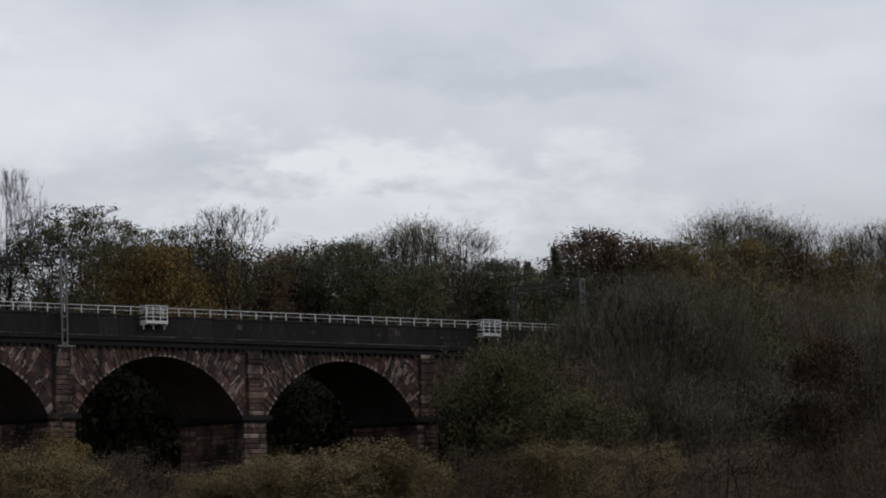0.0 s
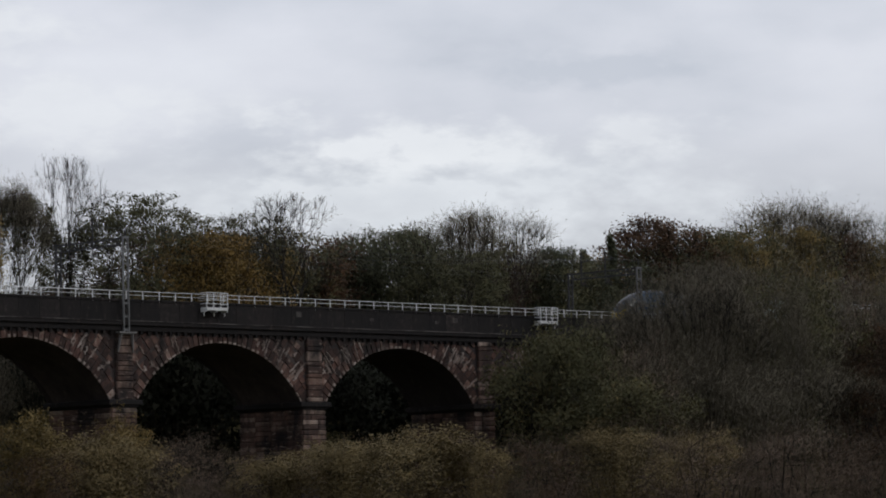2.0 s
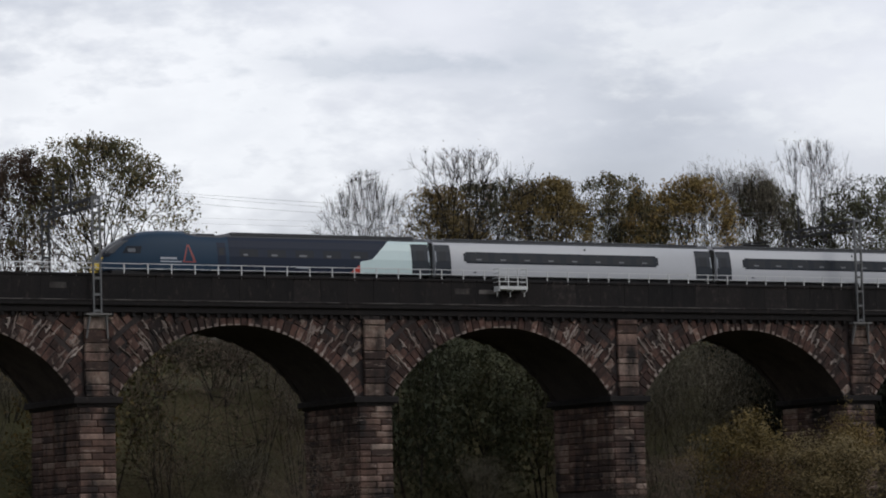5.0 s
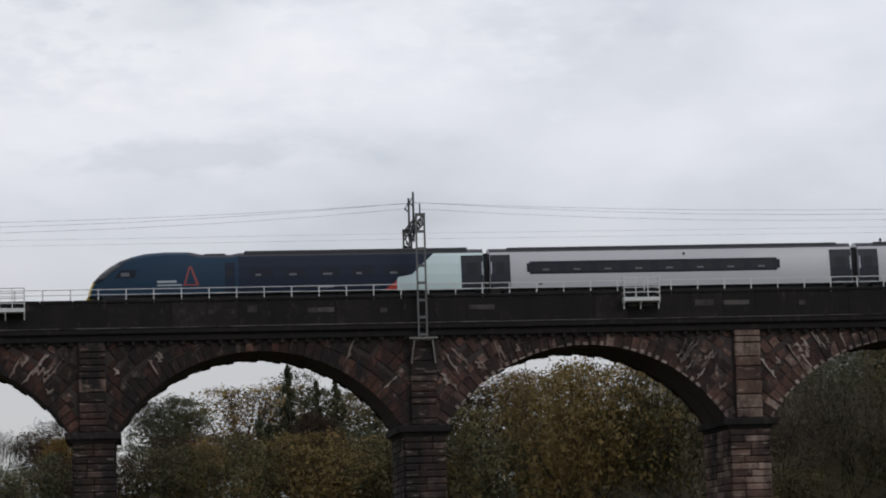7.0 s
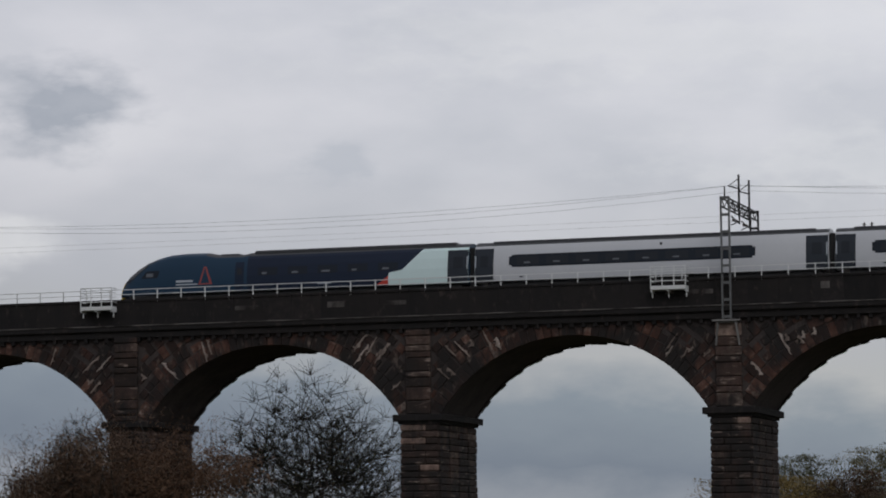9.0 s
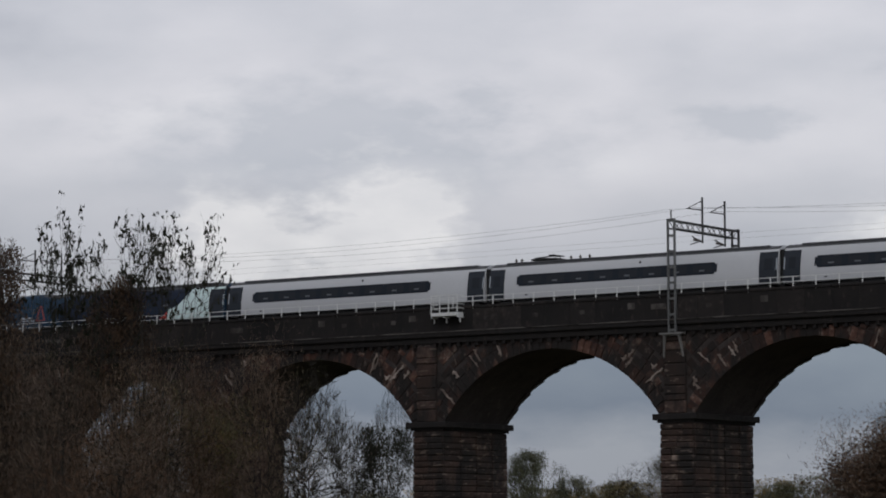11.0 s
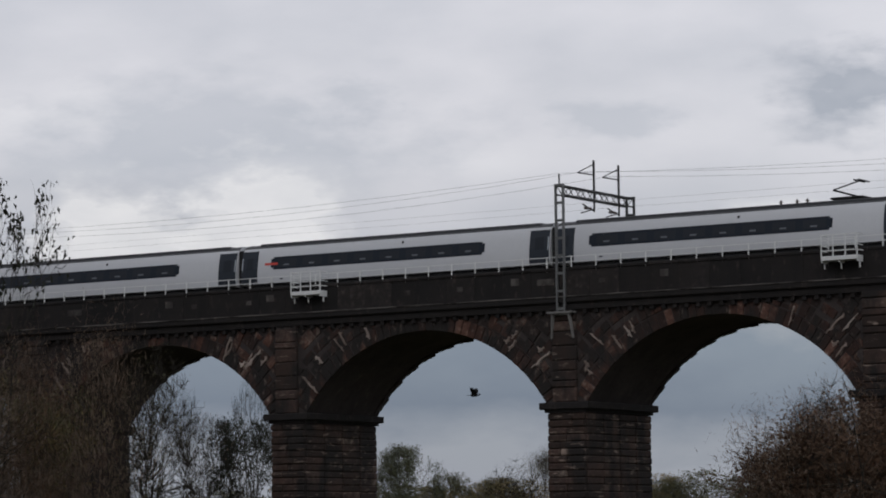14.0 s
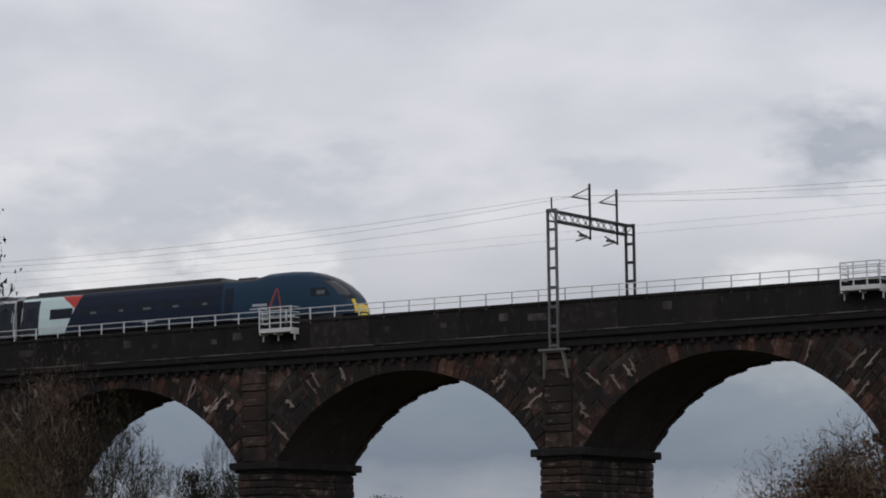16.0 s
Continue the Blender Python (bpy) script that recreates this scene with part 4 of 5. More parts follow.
TRAIN = []                                  # (car, its front behind the nose, turned round)
lead = build_end_car(False)
TRAIN.append((lead, 0.0, False))
coach = build_coach()
TRAIN.append((coach, 26.3, False))
for k in range(1, 9):
    TRAIN.append((copy_thing(coach, pose(0, 0, 0)), 26.3 + 24.7 * k, False))
rear = build_end_car(True)
TRAIN.append((rear, 26.5 + 24.7 * 9 + END, True))
for k, x in ((2, 4.4), (8, COACH - 4.2)):
    pantograph(TRAIN[k][0], x, k == 8)
insulators(TRAIN[2][0], (1.8, 2.3, 6.6, 7.4, 8.2))
insulators(TRAIN[6][0], (2.6, 4.2, 5.0, 6.1))
insulators(TRAIN[8][0], (15.5, 16.6, 17.3))
part("lettering_bar", side_patch(0.2 + 1.75, 2.35 + 0.85, 2.2, 2.36, -1, proud=0.016, rows=1), RED, TRAIN[7][0], "small red bar of lettering")


# ---- trees and bushes ----
def grow(rng, kind):
    """Branch segments (a, b, ra, rb) and tips of a plant 10 m tall with a crown about 4 m in radius."""
    segs, tips = [], []

    def limb(p, d, length, r, depth, bend):
        n = 3 if depth < 2 else 2
        q = p
        for _ in range(n):
            d = (d + Vector((rng.uniform(-1, 1), rng.uniform(-1, 1), rng.uniform(-0.6, 1) + kind["lift"])) * bend).normalized()
            e = q + d * (length / n)
            r2 = r * 0.86
            segs.append((q, e, r, r2))
            q, r = e, r2
            if depth >= 2 and rng.random() < kind["side"]:
                sd = (d + Vector((rng.uniform(-1, 1), rng.uniform(-1, 1), rng.uniform(-0.3, 0.9))) * 0.9).normalized()
                s2 = q + sd * length * rng.uniform(0.3, 0.6)
                segs.append((q, s2, r * 0.5, r * 0.3))
                tips.append(s2)
        if depth >= kind["depth"]:
            tips.append(q)
            return
        for k in range(rng.choice(kind["split"])):
            turn = rng.uniform(0, 2 * math.pi)
            u = d.orthogonal().normalized()
            u.rotate(Matrix.Rotation(turn, 3, d))
            spread = rng.uniform(*kind["spread"])
            limb(q, (d * math.cos(spread) + u * math.sin(spread)).normalized(), length * rng.uniform(0.66, 0.88), max(r * kind["thin"], kind["twig"]), depth + 1, bend * 1.15)

    for k in range(kind["stems"]):
        lean = Vector((rng.uniform(-1, 1), rng.uniform(-1, 1), 0)) * kind["lean"]
        limb(Vector((lean.x * 0.8, lean.y * 0.8, -0.1)), (Vector((0, 0, 1)) + lean).normalized(), kind["first"], kind["trunk"], 0, kind["bend"])
    top = max(e.z for _, e, _, _ in segs)
    reach = sorted(math.hypot(e.x, e.y) for _, e, _, _ in segs)[int(len(segs) * 0.97)]
    sc = Vector((4.0 / reach, 4.0 / reach, 10.0 / top))
    f = lambda p: Vector((p.x * sc.x, p.y * sc.y, p.z * sc.z))
    return [(f(a), f(b), r0, r1) for a, b, r0, r1 in segs], [f(t) for t in tips]


def dome(rng, kind):
    """The same for a rounded crown: each twig springs from the nearest bough within it."""
    r = np.random.default_rng(rng.randint(0, 10 ** 6))
    low = 10 * kind["clear"]
    mid = low + (10 - low) * 0.42
    lobes = r.normal(0, 1, (11, 3))
    lobes /= np.linalg.norm(lobes, axis=1)[:, None]
    segs, tips = [], []
    root = np.array([0, 0, min(low * 0.8, 2.5)])
    feet = np.array([root]) if low > 1 else np.column_stack([r.normal(0, 0.5, (kind["stems"], 2)), np.zeros(kind["stems"])])
    if low > 1:
        segs.append((Vector((0, 0, -0.1)), Vector(root), kind["trunk"], kind["trunk"] * 0.8))
    before, thick = feet, kind["limb"]
    for k, count in enumerate(kind["counts"]):
        d = r.normal(0, 1, (count, 3))
        d /= np.linalg.norm(d, axis=1)[:, None]
        bulge = 0.78 + 0.24 * np.max(np.clip(d @ lobes.T, 0, 1) ** 4, axis=1)
        reach = r.uniform(*((0.25, 0.55), (0.4, 0.8), (0.45, 0.97), (0.5, 1.06))[k], count) * bulge
        half = np.where(d[:, 2] > 0, 10 - mid, mid - low * 0.8)
        now = np.column_stack([d[:, 0] * reach * 4.2, d[:, 1] * reach * 4.2, np.maximum(mid + d[:, 2] * reach * half, 0.2)])
        gap = np.linalg.norm(now[:, None] - before[None], axis=2)
        out = np.linalg.norm(before - root, axis=1)[None] - np.linalg.norm(now - root, axis=1)[:, None]
        pick = np.argmin(gap + 1.2 * np.clip(out + 0.3, 0, None), axis=1)
        slim = max(thick * kind["thin"], kind["twig"])
        for a, b in zip(before[pick], now):
            a, b = Vector(a), Vector(b)
            n = (b - a).length
            if count > 250:
                segs.append((a, b, thick, slim * 0.5))
                continue
            m = a.lerp(b, 0.5) + Vector(r.normal(0, 0.06, 3)) * n - Vector((0, 0, 0.05 * n))
            segs.append((a, m, thick, (thick + slim) / 2))
            segs.append((m, b, (thick + slim) / 2, slim))
        if k >= 1:
            tips += [Vector(q) for q in now]
        before, thick = now, slim
    top = max(q.z for q in tips)
    f = lambda q: Vector((q.x, q.y, q.z * 10 / top))
    return [(f(a), f(b), r0, r1) for a, b, r0, r1 in segs], [f(q) for q in tips]


def fork(rng, kind):
    """The same for a spreading tree: boughs that fork again and again, each ending in a spray of twigs."""
    segs, tips = [], []
    last = kind["levels"]

    def bough(p, d, length, r, level):
        n = 3 if level < 3 else 2
        for k in range(n):
            out = Vector((p.x, p.y, 0)) * 0.05
            d = (d + Vector((rng.gauss(0, 1), rng.gauss(0, 1), rng.gauss(0, 0.7))) * kind["bend"] + Vector((0, 0, kind["lift"])) + out * 0.3).normalized()
            e = p + d * (length / n)
            r2 = max(r * (0.90 if level else 0.93), kind["twig"])
            segs.append((p, e, r, r2))
            p, r = e, r2
            if 1 <= level < last and rng.random() < kind["side"]:
                shoot(p, d, length * rng.uniform(0.35, 0.6), r * 0.45, 0.9)
        if level == last:
            for k in range(kind["spray"]):
                shoot(p, d, length * rng.uniform(0.5, 1.0), r * 0.8, 0.55)
            tips.append(p)
            return
        count = rng.choice(kind["limbs"]) if level == 0 else rng.choice(kind["split"])
        turn = rng.uniform(0, 6.28)
        for k in range(count):
            u = d.orthogonal().normalized()
            u.rotate(Matrix.Rotation(turn + 6.28 * (k + rng.uniform(-0.25, 0.25)) / count, 3, d))
            a = rng.uniform(*kind["open"])
            if level == 0:
                a = (0.12, 0.62, 1.02)[k % 3] + rng.uniform(-0.1, 0.1) if kind["stems"] == 1 else a * 1.25
            bough(p, (d * math.cos(a) + u * math.sin(a)).normalized(), length * rng.uniform(*kind["ratio"]), max(r * (0.66 if level else 0.60), kind["twig"]), level + 1)

    def shoot(p, d, length, r, wide):
        sd = (d + Vector((rng.gauss(0, 1), rng.gauss(0, 1), rng.gauss(0.15, 0.7))) * wide).normalized()
        m = p + sd * length * 0.55
        q = m + (sd + Vector((rng.gauss(0, 0.3), rng.gauss(0, 0.3), 0.2))).normalized() * length * 0.45
        r = max(r, kind["twig"])
        segs.append((p, m, r, r * 0.8))
        segs.append((m, q, r * 0.8, r * 0.4))
        tips.append(q)

    for k in range(kind["stems"]):
        lean = Vector((rng.uniform(-1, 1), rng.uniform(-1, 1), 0)) * (0.04 if kind["stems"] == 1 else 0.4)
        bough(Vector((lean.x * 0.9, lean.y * 0.9, -0.1)), (Vector((0, 0, 1)) + lean).normalized(), kind["bole"], kind["trunk"], 0)
    high = sorted(e.z for _, e, _, _ in segs)
    wide = sorted(math.hypot(e.x, e.y) for _, e, _, _ in segs)
    brim, reach = high[int(len(high) * 0.95)], wide[int(len(wide) * 0.93)]
    top = brim + (high[-1] - brim) * 0.4

    def f(p):
        """Draw in the longest shoots and bring the crown to its size."""
        out = math.hypot(p.x, p.y)
        k = 4.0 / reach * ((reach + (out - reach) * 0.5) / out if out > reach else 1)
        z = brim + (p.z - brim) * 0.4 if p.z > brim else p.z
        return Vector((p.x * k, p.y * k, z * 10.0 / top))
    return [(f(a), f(b), r0, r1) for a, b, r0, r1 in segs], [f(t) for t in tips]


def limbs_mesh(name, segs, sides=3, mat=None):
    verts, faces = [], []
    for a, b, r0, r1 in segs:
        d = (b - a)
        if d.length < 1e-4:
            continue
        d.normalize()
        u = d.orthogonal().normalized()
        v = d.cross(u)
        n = 5 if r0 > 0.09 else sides
        base = len(verts)
        for c, r in ((a, r0), (b, r1)):
            for k in range(n):
                w = 2 * math.pi * k / n
                verts.append(c + (u * math.cos(w) + v * math.sin(w)) * r)
        faces += [(base + k, base + (k + 1) % n, base + n + (k + 1) % n, base + n + k) for k in range(n)]
    return raw_mesh(name, verts, faces, mat or BARK)


def leaves_mesh(name, seed, tips, count, size, spread, mat, twigs="", core=0):
    """Leaves in flat clumps round the ends of the branches, or a haze of upright twigs."""
    r = np.random.default_rng(seed)
    t = np.array([tuple(p) for p in tips])
    weight = r.random(len(t)) ** 2 + (0.6 if twigs else 0.10)
    c = t[r.choice(len(t), count, p=weight / weight.sum())] + r.normal(0, spread, (count, 3)) * ((1, 1, 0.8) if twigs else (1, 1, 0.6))
    if core:
        low = r.random(count) < 0.30 * core
        c[low] *= np.column_stack([r.uniform(0.45, 0.95, low.sum())] * 2 + [r.uniform(0.30, 0.95, low.sum())])
    c[:, 2] = np.maximum(c[:, 2], 0.1)
    u = r.normal(0, 1, (count, 3))
    if twigs == "twigs":
        u = u * 0.42 + (0, 0, 0.62) + 0.11 * (c - c.mean(0)) * (1, 1, 0)
    u /= np.linalg.norm(u, axis=1)[:, None]
    w = np.cross(u, r.normal(0, 1, (count, 3)))
    w /= np.linalg.norm(w, axis=1)[:, None]
    s = size * r.uniform(0.5, 1.3, (count, 1))
    if core:
        s[low] *= 1.9 if "scrub" in name else 1.35
    thin = {"twigs": 0.085, "fine": 0.16}.get(twigs, 0.75)
    v = np.stack([c - u * s + w * s * thin * 0.9, c - u * s * 0.6 - w * s * thin, c + u * s * 1.2], 1).reshape(-1, 3)
    # leaves turn their faces outwards, so that the crown shades as one rounded mass
    face = (c - (0, 0, 4.5)) * (0.30, 0.30, 0.16) + (0, 0, 0.25) + r.normal(0, 0.42, (count, 3))
    face /= np.linalg.norm(face, axis=1)[:, None]
    v = v.reshape(-1, 3, 3)
    flat = np.cross(v[:, 1] - v[:, 0], v[:, 2] - v[:, 0])
    back = (flat * face).sum(1) < 0
    v[back] = v[back][:, ::-1]
    me = bpy.data.meshes.new(name)
    me.from_pydata(v.reshape(-1, 3).tolist(), [], np.arange(count * 3).reshape(-1, 3).tolist())
    me.materials.append(mat)
    me.shade_smooth()
    me.normals_split_custom_set_from_vertices(np.repeat(face, 3, axis=0).tolist())
    return me


TREE = dict(thin=0.70, lift=0.25, side=0.5, depth=5, split=(2, 2, 3), spread=(0.30, 0.75), twig=0.012, stems=1, lean=0.05, first=2.6, trunk=0.20, bend=0.16)
BUSH = dict(TREE, stems=9, lean=0.55, depth=4, first=2.1, trunk=0.05, twig=0.010, split=(2, 2, 3), spread=(0.25, 0.7))
THICKET = dict(TREE, stems=6, lean=0.55, depth=3, first=1.9, trunk=0.055, twig=0.009, side=0.8, spread=(0.3, 0.8))
SHRUB = dict(clear=0.0, stems=7, counts=(16, 150, 1000, 5200), trunk=0.05, limb=0.040, thin=0.65, twig=0.0095)
TANGLE = dict(clear=0.0, stems=7, counts=(9, 50, 170), trunk=0.05, limb=0.035, thin=0.55, twig=0.006)

SPREADING = dict(levels=5, limbs=(6, 7), split=(2, 2, 3), open=(0.35, 0.72), ratio=(0.70, 0.84), bole=2.3, trunk=0.17, twig=0.012, bend=0.13, lift=0.07, side=0.55, spray=3, stems=1)
FANNED = dict(SPREADING, levels=5, limbs=(7, 8), open=(0.40, 0.75), lift=0.045, twig=0.0075, spray=6, ratio=(0.74, 0.84), side=0.8, bole=2.2, trunk=0.15)
BROOM = dict(SPREADING, levels=4, stems=4, limbs=(3, 4), open=(0.18, 0.46), lift=0.12, twig=0.010, spray=5, bole=1.6, trunk=0.06, side=0.8)
WOODLAND = dict(SPREADING, levels=2, stems=3, limbs=(4, 5), split=(3, 4), bole=2.0, trunk=0.07, side=0.7, spray=2)

# kind: growth, leaves, leaf size, spread of clumps, leaf colour, label, category, shape of leaf, fullness inside
KINDS = {
    "bare": (FANNED, 300, 0.05, 0.25, "brown", "leafless tree with a fan of fine grey branches", "tree", "", 0),
    "dense": (BROOM, 12000, 0.13, 0.36, "grey", "nearly bare tree with dense fine twigs", "tree", "twigs", 0),
    "densegrey": (THICKET, 9500, 0.145, 0.50, "grey", "tall grey-brown thicket with few remaining leaves", "tree", "twigs", 0.6),
    "dark": (SPREADING, 15000, 0.060, 0.19, "dark", "tree with dull green and brown autumn leaves", "tree", "", 0.25),
    "leafy": (SPREADING, 14500, 0.060, 0.17, "dark", "open-crowned tree with thinning dark leaves", "tree", "", 0),
    "green": (SPREADING, 19000, 0.062, 0.27, "green", "dense dark green tree", "tree", "", 1),
    "olive": (SPREADING, 13500, 0.060, 0.18, "olive", "tree in olive brown autumn leaf", "tree", "", 0.2),
    "amber": (SPREADING, 19000, 0.062, 0.28, "amber", "tree in amber autumn leaf", "tree", "", 1),
    "rust": (SPREADING, 14500, 0.060, 0.24, "rust", "tree in rust brown autumn leaf", "tree", "", 0.6),
    "scrubdark": (WOODLAND, 7000, 0.080, 0.34, "dark", "low-branched dull green woodland tree", "tree", "", 1),
    # woodland tree with the deep shade put into its leaf colour
    "scrubivy": (WOODLAND, 4200, 0.135, 0.36, "ivy", "woodland thicket behind the arches, shade painted into its leaves", "tree", "", 1),
    "scrubgreen": (WOODLAND, 7000, 0.080, 0.34, "green", "low-branched dark green woodland tree", "tree", "", 1),
    "scrubolive": (WOODLAND, 7000, 0.080, 0.34, "olive", "low-branched olive brown woodland tree", "tree", "", 1),
    "scrubrust": (WOODLAND, 7000, 0.080, 0.34, "rust", "low-branched rust brown woodland tree", "tree", "", 1),
    "twiggy": (SHRUB, 5000, 0.085, 0.18, "dark", "bare spreading shrub tree with a few clinging leaves", "tree", "fine", 0),
    "sparse": (dict(TREE, stems=3, lean=0.35, depth=5, side=0.7, trunk=0.09, twig=0.011, spread=(0.3, 0.85)), 1300, 0.10, 0.13, "ivy", "thin sapling with sparse dark hanging leaves", "tree", "", 0),
    "evergreen": (SPREADING, 9000, 0.085, 0.30, "ivy", "small dark ivy-clad tree", "tree", "", 0.6),
    "olivebush": (dict(BUSH, depth=3), 13000, 0.078, 0.38, "yellow", "yellow-olive leafy bush on the valley floor", "bush", "", 1),
    "amberbush": (dict(BUSH, depth=3), 13000, 0.078, 0.38, "olive", "olive-amber leafy bush below the viaduct", "bush", "", 1),
    "brownbush": (TANGLE, 6500, 0.14, 0.45, "brown", "brown tangled autumn bush below the viaduct", "bush", "twigs", 0.6),
    "redbush": (TANGLE, 7500, 0.14, 0.40, "red", "reddish-brown twiggy bush beside a stone pier", "bush", "twigs", 0.6),
    "russetbush": (dict(BUSH, depth=3), 12000, 0.074, 0.42, "red", "dense reddish-brown bush before a stone pier", "bush", "", 1),
    "darkbush": (dict(BUSH, depth=3), 12000, 0.078, 0.45, "dark", "dark green-brown thicket beside the viaduct", "bush", "", 1),
}
MESHES = {}


def fir_mesh(seed):
    r = random.Random(seed)
    segs = [(Vector((0, 0, -0.1)), Vector((0, 0, 10)), 0.16, 0.02)]
    tips = []
    for k in range(90):
        z = 1.2 + 8.7 * (k / 90)
        reach = 4.0 * (1 - z / 10.3) * r.uniform(0.7, 1.1)
        a = r.uniform(0, 6.28)
        e = Vector((reach * math.cos(a), reach * math.sin(a), z - 0.35 * reach + 0.2))
        segs.append((Vector((0, 0, z)), e, 0.03, 0.01))
        for q in range(5):
            tips.append(Vector((0, 0, z)).lerp(e, 0.25 + 0.75 * q / 4))
    return segs, tips


def variant(kind, v):
    if (kind, v) not in MESHES:
        if kind == "fir":
            segs, tips = fir_mesh(v)
            MESHES[kind, v] = (limbs_mesh("fir_trunk", segs), leaves_mesh("fir_needles", v, tips, 7000, 0.12, 0.14, LEAF["green"]))
        else:
            g, count, size, spread, leaf, _, _, shape, full = KINDS[kind]
            seed = 31 * v + 7 * len(kind) + sum(map(ord, kind))
            growth = dome if "clear" in g else fork if "levels" in g else grow
            segs, tips = growth(random.Random(seed), g)
            MESHES[kind, v] = (limbs_mesh(kind + "_branches", segs), leaves_mesh(kind + "_leaves", seed, tips, count, size, spread, LEAF[leaf], shape, full))
    return MESHES[kind, v]


def plant(kind, x, y, z, height, radius, v, turn):
    label, category = KINDS[kind][5:7] if kind != "fir" else ("dark green pointed conifer", "tree")
    wood, leaf = variant(kind, v)
    e = empty("bush" if category == "bush" else "conifer" if kind == "fir" else "tree", x, y, z)
    e.scale = (radius / 4, radius / 4, height / 10)
    e.rotation_euler.z = turn
    tagged(e, label, category, "trees and bushes of the valley")
    part("stem" if category == "bush" else "trunk", wood, BARK, e)
    part("foliage" if category == "bush" else "crown", leaf, BARK, e)


def wood(rows, variants=2, broad=1.0):
    """Rows of kind, x, y, height of the top, radius of the crown."""
    for k, (kind, x, y, top, r) in enumerate(rows):
        g = ground_height(x, y) - 0.15
        plant(kind, x, y, g, top - g, r * broad, k % variants, (k * 2.4) % 6.28)


def scrub(seed, kinds, xs, ys, top_at, step, r0, r1):
    """Loose rows of undergrowth whose tops follow top_at(x)."""
    rng = random.Random(seed)
    for y in ys:
        x = xs[0] + rng.uniform(0, step)
        while x < xs[1]:
            yy = y + rng.uniform(-1.5, 1.5)
            g = ground_height(x, yy) - 0.15
            plant(rng.choice(kinds), x, yy, g, max(top_at(x) + rng.uniform(-1.2, 1.0) - g, 3.0), rng.uniform(r0, r1), rng.randint(0, 1), rng.uniform(0, 6.2))
            x += step * rng.uniform(0.75, 1.3)


# woods on the slope beyond the viaduct
wood([
("bare", 29.8, 48, 39.4, 4.0),
    ("dark", 33.9, 44, 34.3, 5.8),
    ("amber", 39.2, 36, 30.4, 5.4),
    ("dark", 49.5, 50, 34.4, 3.6),
    ("bare", 58.3, 44, 36.5, 6.7),
    ("dark", 59.5, 52, 34.8, 4.3),
    ("green", 76.8, 48, 33.8, 4.4),
    ("green", 73.6, 52, 32.3, 3.8),
    ("dense", 88.8, 46, 36.3, 6.5),
    ("dark", 76.1, 40, 30.2, 5.0),
    ("green", 107.4, 52, 33.3, 4.1),
    ("fir", 114.4, 50, 34.8, 3.0),
    ("fir", 111.6, 52, 33.0, 3.0),
    ("rust", 126.7, 50, 37.7, 7.7),
    ("olive", 140.9, 54, 36.2, 5.1),
    ("dense", 161.9, 60, 42.3, 6.8),
], broad=1.5)
wood([
    ("dense", 171.4, 56, 40.9, 6.9),
    ("bare", 189.2, 60, 42.5, 6.4),
    ("dense", 203.9, 60, 44.5, 8.1),
], broad=1.5)
# more of that wood
wood([
    ("rust", -55.7, 48, 33.0, 4.7),
    ("rust", -51.9, 46, 34.3, 3.3),
    ("leafy", -45.2, 42, 35.6, 5.4),
    ("bare", -14.8, 54, 34.6, 4.2),
    ("leafy", -1.6, 55, 34.9, 4.4),
    ("bare", 8.2, 56, 35.2, 4.0),
    ("leafy", 26.8, 52, 35.0, 3.8),
    ("bare", -20.5, 44, 33.9, 3.5),
    ("bare", -10.2, 46, 36.7, 6.1),
    ("olive", -8.7, 50, 33.3, 4.1),
    ("olive", -4.1, 42, 33.6, 4.6),
    ("leafy", 5.2, 46, 34.4, 4.2),
    ("olive", 10.1, 42, 33.8, 4.2),
    ("dense", 19.4, 46, 35.4, 3.7),
    ("dark", 13.3, 52, 33.7, 4.3),
], broad=1.5)
# the far hill
wood([
    ("dark", -168.4, 127, 18.9, 3.4),
    ("green", -174.2, 126, 17.0, 3.0),
    ("bare", -153.4, 127, 19.4, 2.2),
    ("amber", -154.6, 124, 17.2, 1.9),
    ("bare", -160.2, 127, 18.4, 2.0),
    ("green", -142.4, 126, 21.2, 3.2),
    ("bare", -135.1, 128, 22.3, 2.4),
    ("fir", -130.5, 126, 24.3, 1.9),
    ("fir", -125.4, 126, 23.6, 1.5),
    ("fir", -127.6, 125, 22.6, 1.4),
    ("fir", -121.6, 122, 21.4, 1.6),
    ("fir", -134.6, 102, 17.6, 2.0),
    ("amber", -140.6, 100, 15.4, 1.8),
    ("rust", -128.6, 108, 18.4, 2.4),
    ("dark", -119.0, 104, 17.4, 2.8),
    ("scrubdark", -143.0, 130, 21.1, 3.6),
    ("scrubolive", -134.9, 135, 22.6, 4.3),
    ("scrubgreen", -129.6, 140, 24.6, 3.1),
    ("scrubdark", -124.9, 130, 22.1, 3.6),
    ("scrubolive", -119.9, 132, 21.8, 4.2),
    ("scrubgreen", -114.8, 128, 22.0, 4.8),
    ("scrubrust", -109.1, 130, 23.1, 4.8),
    ("scrubolive", -103.1, 126, 23.3, 5.4),
    ("fir", -133.3, 110, 17.4, 2.8),
    ("scrubrust", -139.5, 112, 16.6, 4.0),
    ("scrubolive", -122.6, 110, 15.9, 4.5),
    ("scrubgreen", -112.7, 108, 14.9, 5.1),
    ("amber", -118.2, 100, 13.1, 4.4),
    ("scrubdark", -215.8, 150, 13.2, 2.9),
    ("scrubdark", -208.6, 150, 13.7, 2.9),
    ("scrubdark", -200.7, 145, 16.5, 3.8),
], broad=1.7)
